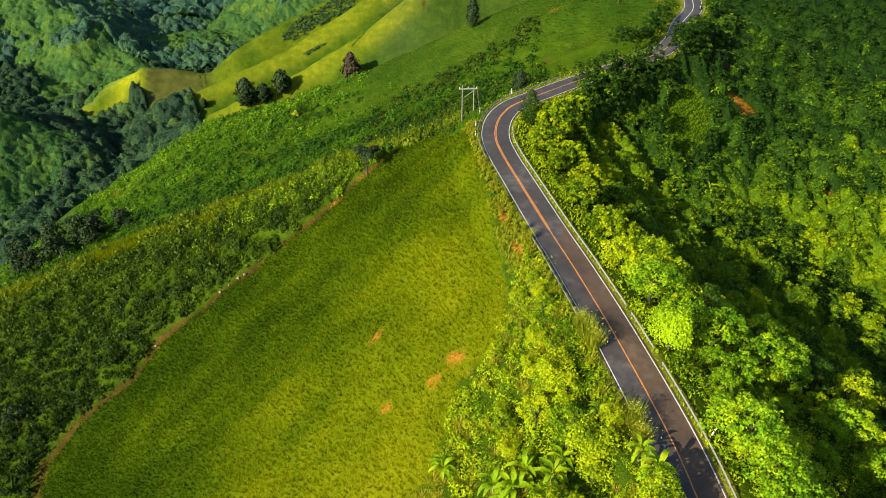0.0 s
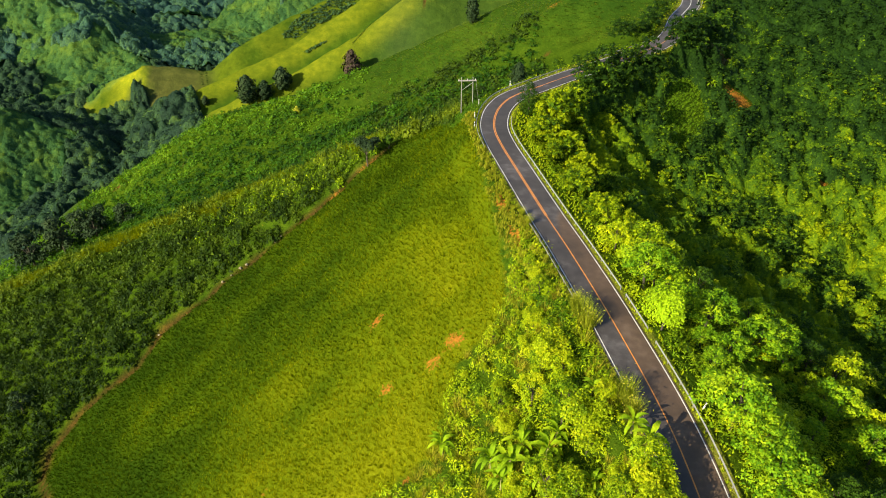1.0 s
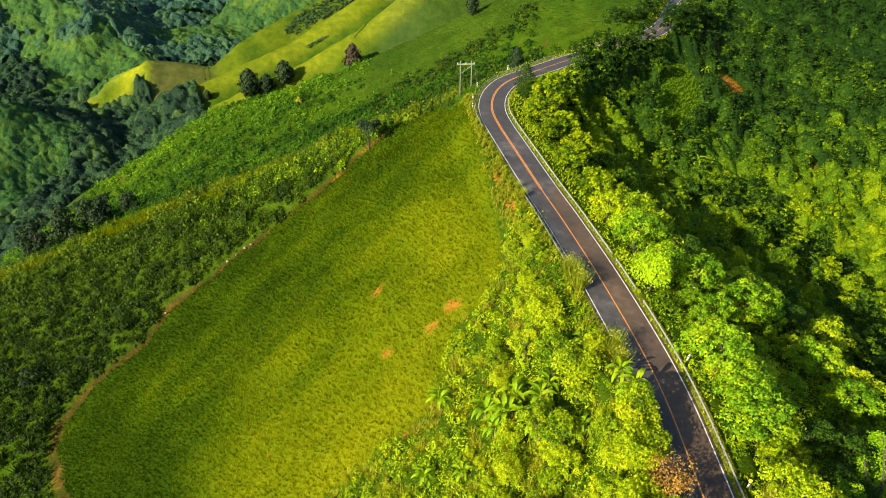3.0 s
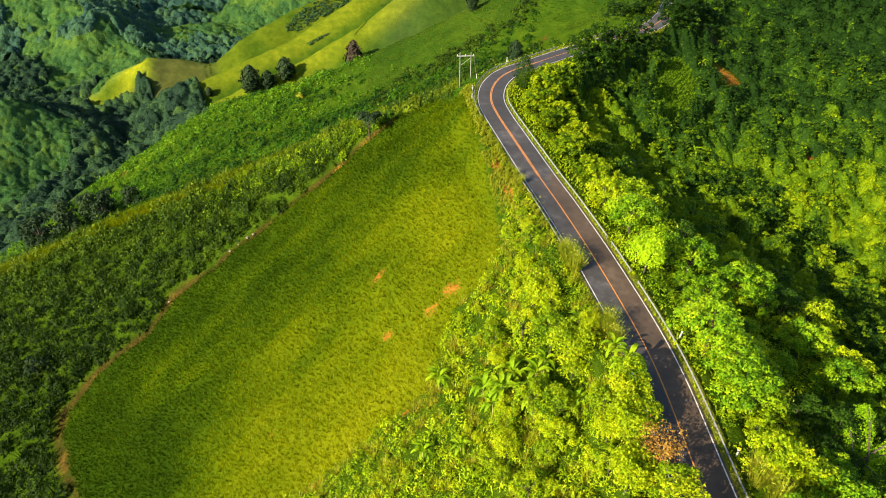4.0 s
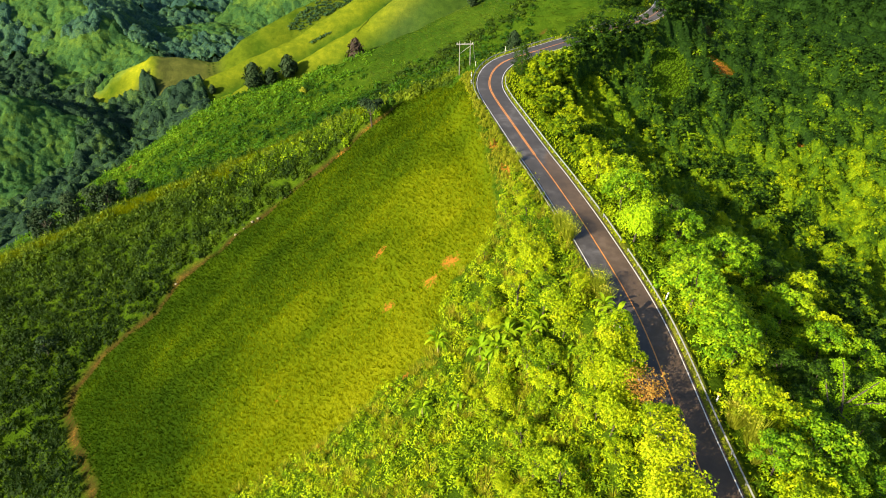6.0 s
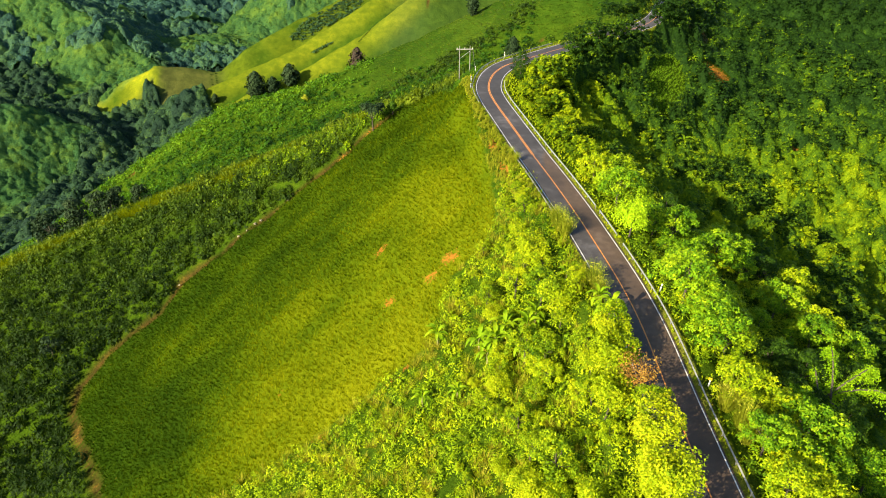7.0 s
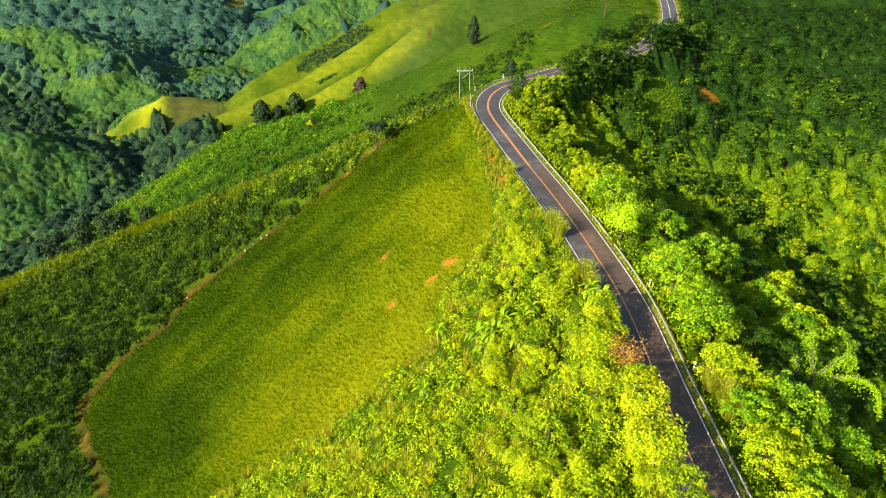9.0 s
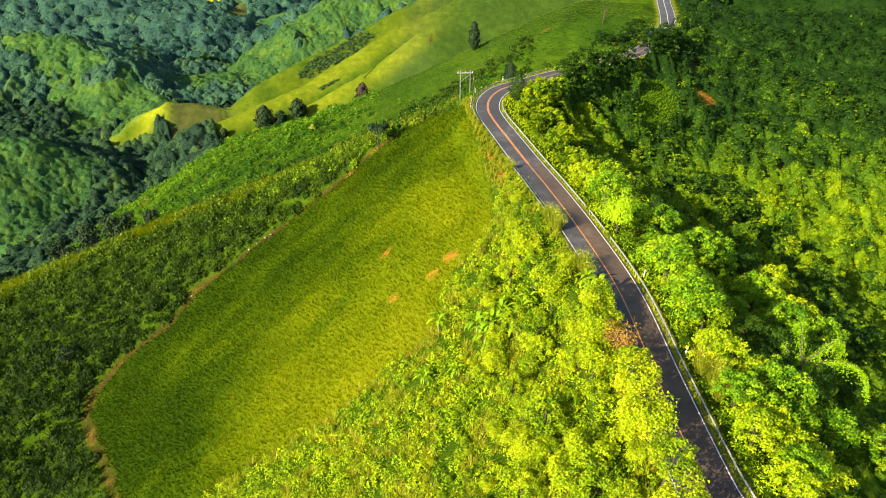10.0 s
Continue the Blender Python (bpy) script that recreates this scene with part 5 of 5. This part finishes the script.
def guardrail(off, s0, s1, label):
    """A waved steel beam on short posts, off metres to the left of the road's middle."""
    line = beside(off, s0, s1)
    gap = np.r_[0, np.cumsum(np.linalg.norm(np.diff(line, axis=0), axis=1))]
    at = np.arange(0, gap[-1], 2.0)
    line = np.stack([np.interp(at, gap, line[:, 0]), np.interp(at, gap, line[:, 1])], 1)
    t = np.gradient(line, axis=0)
    t /= np.linalg.norm(t, axis=1)[:, None]
    inward = np.stack([t[:, 1], -t[:, 0]], 1) * np.sign(off)
    profile = [(0.00, 0.42), (0.07, 0.46), (0.07, 0.51), (0.0, 0.55), (0.07, 0.59), (0.07, 0.64), (0.0, 0.70), (-0.02, 0.70), (-0.02, 0.42)]
    rows = np.stack([np.c_[line + inward * (0.06 + a), np.full(len(line), ROAD_Z + b)] for a, b in profile], 1)
    n, k = rows.shape[:2]
    i, j = np.meshgrid(np.arange(n - 1), np.arange(k), indexing="ij")
    j2 = (j + 1) % k
    f = np.stack([i * k + j, (i + 1) * k + j, (i + 1) * k + j2, i * k + j2], 2).reshape(-1, 4)
    rail = new("guardrail")
    part("beam", mesh_of("beam", rows.reshape(-1, 3), f, M["steel"]), rail)
    for m in range(0, n, 2):
        post = part("post", POST_MESH, rail)
        post.matrix_basis = pose(line[m][0], line[m][1], ROAD_Z - 0.05, 0, 0, math.degrees(math.atan2(t[m][1], t[m][0])))
    return tagged(rail, label, "guardrail", group="guardrails of the mountain road")


guardrail(-4.25, station(31, -12), station(27.3, 64.2), "galvanised steel guardrail along the wooded roadside")
guardrail(-4.3, station(26.7, 67.2), station(25.0, 76.2), "short galvanised steel guardrail between roadside trees")
guardrail(-4.25, station(24.8, 77.6), station(13.2, 149), "long galvanised steel guardrail above the wooded slope")
guardrail(4.35, station(25.6, 73), station(20.5, 98), "short galvanised steel guardrail above the maize field")
guardrail(4.4, station(13.6, 131), station(38, 179), "curved galvanised steel guardrail round the outer bend")
guardrail(4.35, station(45, 185), station(74, 212), "galvanised steel guardrail beside trees past the bend")
guardrail(-4.25, station(86, 238), station(98, 262), "galvanised steel guardrail on the far stretch of road")


def marker_post(x, y, label, tall=1.15, yellow=False, lean=0.0):
    """A white roadside post with a dark band, or one that carries a small yellow plate."""
    foot = new("marker_post")
    foot.matrix_basis = pose(x, y, float(height(np.array([x]), np.array([y]))[0]), lean, 2 * lean, 30 * x)
    pole = part("pole", mesh_of("pole", *box(-0.09, 0.09, -0.07, 0.07, -0.3, tall)[:2], M["post"]), foot)
    part("band", mesh_of("band", *box(-0.096, 0.096, -0.076, 0.076, tall - 0.42, tall - 0.24)[:2], M["black"]), pole)
    if yellow:
        v, f, _ = box(-0.2, 0.2, -0.02, 0.02, tall, tall + 0.4)
        part("sign_plate", mesh_of("sign_plate", v + (0, -0.11, 0), f, M["yellow"]), foot, "yellow sign plate")
    else:
        part("cap", mesh_of("cap", *box(-0.1, 0.1, -0.08, 0.08, tall, tall + 0.06)[:2], M["post"]), foot)
    return tagged(foot, label, "road post", group="posts along the road")


marker_post(34.2, 53.0, "leaning white marker post beside the guardrail", 1.5, False, 5)
marker_post(35.0, 33.2, "white post with a small yellow plate by dry grass", 1.2, True)
marker_post(18.4, 168.6, "white marker post behind the bend's guardrail", 1.7)
marker_post(9.2, 155.6, "white marker post at the outer bend", 1.5)
marker_post(7.8, 146.6, "white post with a yellow warning plate at the bend", 1.7, True)
marker_post(7.6, 141.5, "white marker post at the outer bend", 1.4)
marker_post(99.5, 259, "white marker post beside the far road", 1.3)
marker_post(92.5, 244, "white marker post beside the far road", 1.3)


def power_pole(x, y):
    """A twin-pole power support with a long crossarm."""
    z = float(height(np.array([x]), np.array([y]))[0])
    foot = new("power_pole")
    foot.matrix_basis = pose(x, y, z, 0, 0, 4)
    for px in (-1.5, 1.5):
        part("pole", mesh_of("pole", *limb((px, 0, -1), (px, 0, 8.9), 0.12, 0.09, 10)[:2], M["concrete"], smooth=True), foot)
    arm = part("crossarm", mesh_of("crossarm", *box(-2.4, 2.4, -0.26, -0.14, 7.9, 8.08)[:2], M["concrete"]), foot)
    part("crossarm", mesh_of("crossarm", *box(-2.4, 2.4, 0.14, 0.26, 7.9, 8.08)[:2], M["concrete"]), foot)
    part("brace", mesh_of("brace", *limb((-1.5, 0.2, 5.2), (1.5, 0.2, 7.4), 0.06, 0.06, 6)[:2], M["steel"]), foot)
    for px in (-2.2, 0.0, 2.2):
        part("insulator", mesh_of("insulator", *limb((px, 0, 8.05), (px, 0, 8.5), 0.10, 0.06, 8)[:2], M["porcelain"], smooth=True), arm)
    part("guy_wire", mesh_of("guy_wire", *limb((2.3, 0, 7.9), (3.4, 0.6, 0), 0.03, 0.03, 5)[:2], M["steel"]), foot)
    return tagged(foot, "grey concrete twin-pole power support above the bend", "power pole")


power_pole(6.2, 159.0)


# ---------------------------------------------------------------- single plants
def banana_leaf(seed, long, wide):
    """One arched leaf with a folded middle and a ragged rim."""
    rng = np.random.RandomState(seed)
    s = np.linspace(0, 1, 9)
    r = 0.15 + long * s * (1 - 0.18 * s)
    z = long * (0.75 * s - 0.95 * s ** 2.2)
    w = wide * np.sin(np.pi * np.clip(s * 0.93 + 0.05, 0, 1)) ** 0.6 * rng.uniform(0.8, 1.1, 9) / 2
    w[0] = 0.05
    v = np.vstack([np.c_[r, w, z + w * 0.35], np.c_[r, 0 * w, z], np.c_[r, -w, z + w * 0.35]])
    i = np.arange(8)
    f = np.vstack([np.stack([i + 9, i + 10, i + 1, i], 1), np.stack([i + 18, i + 19, i + 10, i + 9], 1)])
    return mesh_of("leaf", v, f, M["banana"], np.full(len(v), 0.35 + 0.3 * rng.rand()), smooth=True)


BANANA_LEAVES = [banana_leaf(200 + k, 2.3 + 0.15 * k, 0.62) for k in range(4)]


def banana(seed):
    rng = np.random.RandomState(seed)
    foot = new("banana_plant")
    part("stem", mesh_of("stem", *limb((0, 0, -0.4), (0.05, 0, 2.3), 0.17, 0.09, 8, 0.03, seed)[:2], M["stem"], smooth=True), foot)
    for k in range(10):
        leaf = part("leaf", BANANA_LEAVES[k % 4], foot)
        leaf.matrix_basis = pose(0, 0, 2.15 + 0.04 * k, 0, 0, 137.5 * k + rng.uniform(-15, 15)) @ pose(0, 0, 0, rng.uniform(-15, 15), -8 - 6.5 * (k - 4))
    return tagged(foot, "banana plant with broad arching green leaves", "banana plant", "", "")


def on_ground(x, y, turn=0.0, scale=1.0, sink=0.0):
    return pose(x, y, float(height(np.array([x]), np.array([y]))[0]) - sink, 0, 0, turn) @ Matrix.Scale(scale, 4)


def spread_out(first, places, group):
    """Copies of one plant at further places (x, y, scale)."""
    rng = np.random.RandomState(len(places))
    for x, y, s in places:
        twin = copy_thing(first, Matrix.Identity(4))
        twin.matrix_basis = on_ground(x, y, rng.uniform(0, 360), s)
        tagged(twin, group=group)


plant = banana(3)
plant.matrix_basis = on_ground(0.2, 57.4, 20, 1.1)
tagged(plant, group="banana plants of the slope")
spread_out(plant, [(7.0, 52.2, 1.15), (9.4, 50.6, 1.3), (11.0, 52.8, 1.15), (14.2, 50.5, 1.2), (15.6, 52.6, 1.0), (25.0, 46.0, 1.15), (24.0, 49.2, 0.9), (8.2, 49.0, 1.0), (13.0, 47.6, 1.0), (18.5, 44.0, 0.9), (-2.0, 46.0, 0.9), (3.5, 44.5, 0.8), (20.4, 56, 0.8)], "banana plants of the slope")
far_banana = banana(9)
far_banana.matrix_basis = on_ground(39.5, 60.0, 50, 1.05)
tagged(far_banana, group="banana plants past the road")
spread_out(far_banana, [(43.5, 57.0, 1.1), (45.5, 48.5, 1.0), (41.0, 45.0, 0.95), (44.0, 66.0, 0.9), (70, 148, 1.2), (88, 178, 1.0), (83, 189, 0.9), (55, 40, 1.0)], "banana plants past the road")


def reed(seed):
    foot = new("reed_clump")
    v, f, t = spikes(seed, 3.0, 1.5, 340, 0.07, 0.5)
    part("foliage", mesh_of("foliage", v, f, M["straw"], np.clip(t - 0.1, 0, 1)), foot, "", "stuff")
    rng = np.random.RandomState(seed)
    p = rng.normal(scale=(0.85, 0.85, 0.4), size=(110, 3)) + (0, 0, 2.4)
    v, f, t = leaves(p, rng.normal(size=(110, 3)) + (0, 0, 0.3), rng.uniform(0.08, 0.20, 110), rng.uniform(0.5, 1, 110), rng, 0.3)
    part("plume", mesh_of("plume", v, f, M["straw"], t), foot, "pale feathery plumes", "stuff")
    return tagged(foot, "clump of tall pale reeds with feathery plumes", "reeds", group="reed clumps by the road")


clump = reed(5)
clump.matrix_basis = on_ground(21.4, 71.2, 0, 1.25)
spread_out(clump, [(22.0, 68.6, 1.3), (20.8, 73.4, 1.0), (24.2, 54.4, 1.3), (24.6, 51.8, 1.1), (35.8, 29.5, 1.3), (36.8, 27.0, 1.25), (36.4, 24.6, 1.0), (16.0, 97.5, 0.7), (15.2, 100.6, 0.6), (36.8, 31.8, 0.7)], "reed clumps by the road")


def lone(name, x, y, crown, trunk, leaf, label, turn=0.0, scale=1.0, category="tree"):
    ob = tree(name, crown, trunk, leaf, label)
    ob.matrix_basis = on_ground(x, y, turn, scale)
    return tagged(ob, category=category)


v, f, t = mound(301, 3.4, 2.7, 3600, 0.14)
lone("tree", 33.0, 68.6, (v * (1.0, 1.0, 1.25) + (0, 0, 2.5), f, np.clip(t * 0.35 + 0.55, 0, 1)), trunk_of(301, 5.2, 1.6, 0.12), "bright", "dense round lime-green tree beside the guardrail", 0, 1.15)
lone("tree", -21.4, 156.8, lobed(302, 7.6, 3.3, 9, 1100, 0.30, 0.62), trunk_of(302, 7.6, 2.6, 0.16), "dusk", "lone dark flat-crowned tree at the field's edge", 0, 1.25)
lone("tree", -15.4, 160.0, lobed(303, 4.4, 2.0, 5, 420, 0.34, 0.2), trunk_of(303, 4.4, 1.6), "deep", "small dark bushy tree at the field's edge")
lone("tree", 21.6, 151.0, dense(304, 9.4, 2.9, 2600, 0.20), trunk_of(304, 8.0, 1.4), "deep", "slim dark green tree inside the bend", 0, 0.92)
lone("tree", 21.8, 178.5, dense(305, 9.0, 2.8, 2600, 0.30), trunk_of(305, 8.0, 1.4), "dusk", "dark bushy tree behind the bend", 0, 0.8)
lone("tree", -117.5, 117.0, lobed(306, 6.5, 3.0, 6, 420, 0.45, 0.3), trunk_of(306, 6.5, 2.4), "dusk", "dark half-bare tree in the hillside scrub")
for x, y, s, seed in ((-151.5, 466, 1.5, 311), (-138.5, 468, 1.05, 312), (-126, 476, 1.25, 313), (-215, 541, 0.6, 314)):
    lone("tree", x, y, dense(seed, 14, 4.9, 1400, 0.8), trunk_of(seed, 15, 5, 0.35), "dusk", "dark dense tree standing alone on the grassy ridge", 0, s)
lone("tree", -72, 480, dense(321, 17, 4.6, 1500, 0.7), trunk_of(321, 17, 3, 0.4), "plum", "tall brownish tree on the grassy hillside", 0, 1.45)
lone("tree", 14, 332, dense(322, 26, 5.0, 1500, 0.8), trunk_of(322, 26, 6, 0.5), "dusk", "tall dark tree in a fold of the hill", 0, 0.6)
lone("shrub", 25.2, 31.4, merged([lobed(331, 3.6, 1.5, 9, 520, 0.075, 0.2, 0.5, 3), feathery(332, 3.6, 1.8, 18, 34, 0.08, 3)]), trunk_of(331, 3.4, 2.4, 0.05, 26), "rust", "dry rust-coloured shrub leaning over the road", 0, 1.75, "shrub")
for x, y, s, seed in ((-181, 266, 1.6, 341), (-171, 258, 1.35, 342), (-194, 262, 1.7, 343), (-205, 254, 1.6, 344), (-160, 266, 1.15, 345), (-187, 254, 1.4, 346), (-212, 262, 1.5, 347), (-176, 272, 1.3, 348)):
    lone("tree", x, y, lobed(seed, 11, 5, 13, 900, 0.55, 0.05), trunk_of(seed, 11, 4, 0.3), "dusk", "dark dense tree in the fold below the ridge", 0, s)


lone("shrub", -78.4, 315.5, lobed(351, 4.0, 2.6, 8, 300, 0.4, 0.1), trunk_of(351, 4.0, 2.0, 0.08), "straw", "pale flowering shrub on the green ridge", 0, 0.9, "shrub")


def arching(seed):
    """A creeper-hung tree whose long limbs arch out to one side and hang."""
    rng = np.random.RandomState(seed)
    foot = new("arching_tree")
    part("trunk", mesh_of("trunk", *limb((0, 0, -1), (0.6, 0, 5.0), 0.32, 0.18, 8, 0.1, seed)[:2], M["bark"]), foot)
    # heading, reach, rise and hang of each limb
    for heading, reach, rise, hang in ((28, 10.5, 4.2, 4.0), (-12, 11.5, 2.6, 4.4), (62, 7.5, 5.2, 1.6), (95, 5.0, 3.0, 2.0), (-60, 4.5, 1.0, 2.0), (150, 4.0, 1.2, 1.8)):
        a, many = radians(heading), int(170 * reach)
        u = np.linspace(0, 1, 24)
        line = np.stack([reach * (u - 0.12 * u ** 6), 0.9 * np.sin(3 * u + heading), 4.2 + rise * np.sin(2.3 * u) - hang * u ** 5], 1)
        turn = np.array([[math.cos(a), -math.sin(a), 0], [math.sin(a), math.cos(a), 0], [0, 0, 1]])
        line = line @ turn.T
        wood = [limb(tuple(line[k]), tuple(line[k + 4]), 0.16 - 0.006 * k, 0.16 - 0.006 * (k + 4), 5) for k in range(0, 20, 4)]
        v, f, t = merged([(w[0], w[1], np.full(len(w[0]), 0.3)) for w in wood])
        branch = part("limb", mesh_of("limb", v, f, M["bark"], t), foot)
        w = rng.beta(1.0, 0.9, many)
        at = np.stack([np.interp(w, u, line[:, k]) for k in range(3)], 1)
        side, tuft = rng.normal(scale=0.42, size=many), 1 + 0.4 * np.sin(26 * w + heading)
        across = np.array([-math.sin(a), math.cos(a), 0])
        p = at + across * (side * tuft)[:, None] + rng.normal(scale=0.12, size=(many, 3)) - np.array([0, 0, 1]) * (0.9 * side ** 2 + rng.exponential(0.28, many) * (0.6 + w))[:, None]
        # creepers hanging below the limb painted darker, as in its shade
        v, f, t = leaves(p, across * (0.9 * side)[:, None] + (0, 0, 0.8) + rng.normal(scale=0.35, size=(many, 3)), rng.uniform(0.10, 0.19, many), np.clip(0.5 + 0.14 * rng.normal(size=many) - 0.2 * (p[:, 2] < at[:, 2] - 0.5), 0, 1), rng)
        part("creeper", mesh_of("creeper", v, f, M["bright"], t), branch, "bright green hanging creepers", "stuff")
    return tagged(foot, "tree with long arching limbs hung with bright creepers", "tree")


arching(7).matrix_basis = on_ground(53, 36.4, 0, 1.0, 0.3)


def bare_tree(x, y, s):
    foot = new("dead_tree")
    part("trunk", mesh_of("trunk", *limb((0, 0, -0.5), (0.2, 0, 6.5), 0.22, 0.08, 7, 0.1, 2)[:2], M["bark"]), foot)
    for k in range(6):
        a = 2.4 * k
        part("branch", mesh_of("branch", *limb((0.1, 0, 2.6 + 0.6 * k), (1.7 * math.cos(a), 1.7 * math.sin(a), 5 + 0.7 * k), 0.09, 0.03, 5, 0.12, k)[:2], M["bark"]), foot)
    foot.matrix_basis = on_ground(x, y, 40, s)
    return tagged(foot, "bare grey dead tree on the grassy hill", "dead tree")


bare_tree(73, 281, 1.2)

# pale stones along the gully
rng = np.random.RandomState(44)
for k, (x, y) in enumerate([(-57, 140.6), (-59.5, 139.4), (-55.2, 141.0), (-47, 144.6), (-45.5, 145.6), (-62, 138.4), (-79.4, 129)]):
    bm = bmesh.new()
    bmesh.ops.create_icosphere(bm, subdivisions=2, radius=1.0)
    for vert in bm.verts:
        vert.co *= 0.75 + 0.5 * noise.noise(vert.co * 1.3 + Vector((k * 3.1, 0, 0)))
        vert.co.z *= 0.6
    me = bpy.data.meshes.new("stone")
    bm.to_mesh(me)
    bm.free()
    me.materials.append(M["rock"])
    stone = new("stone", me)
    stone.matrix_basis = on_ground(x, y, 50 * k, rng.uniform(0.3, 0.65), 0.2)
    tagged(stone, "pale weathered stone in the gully by the field", "stone", group="stones in the gully")
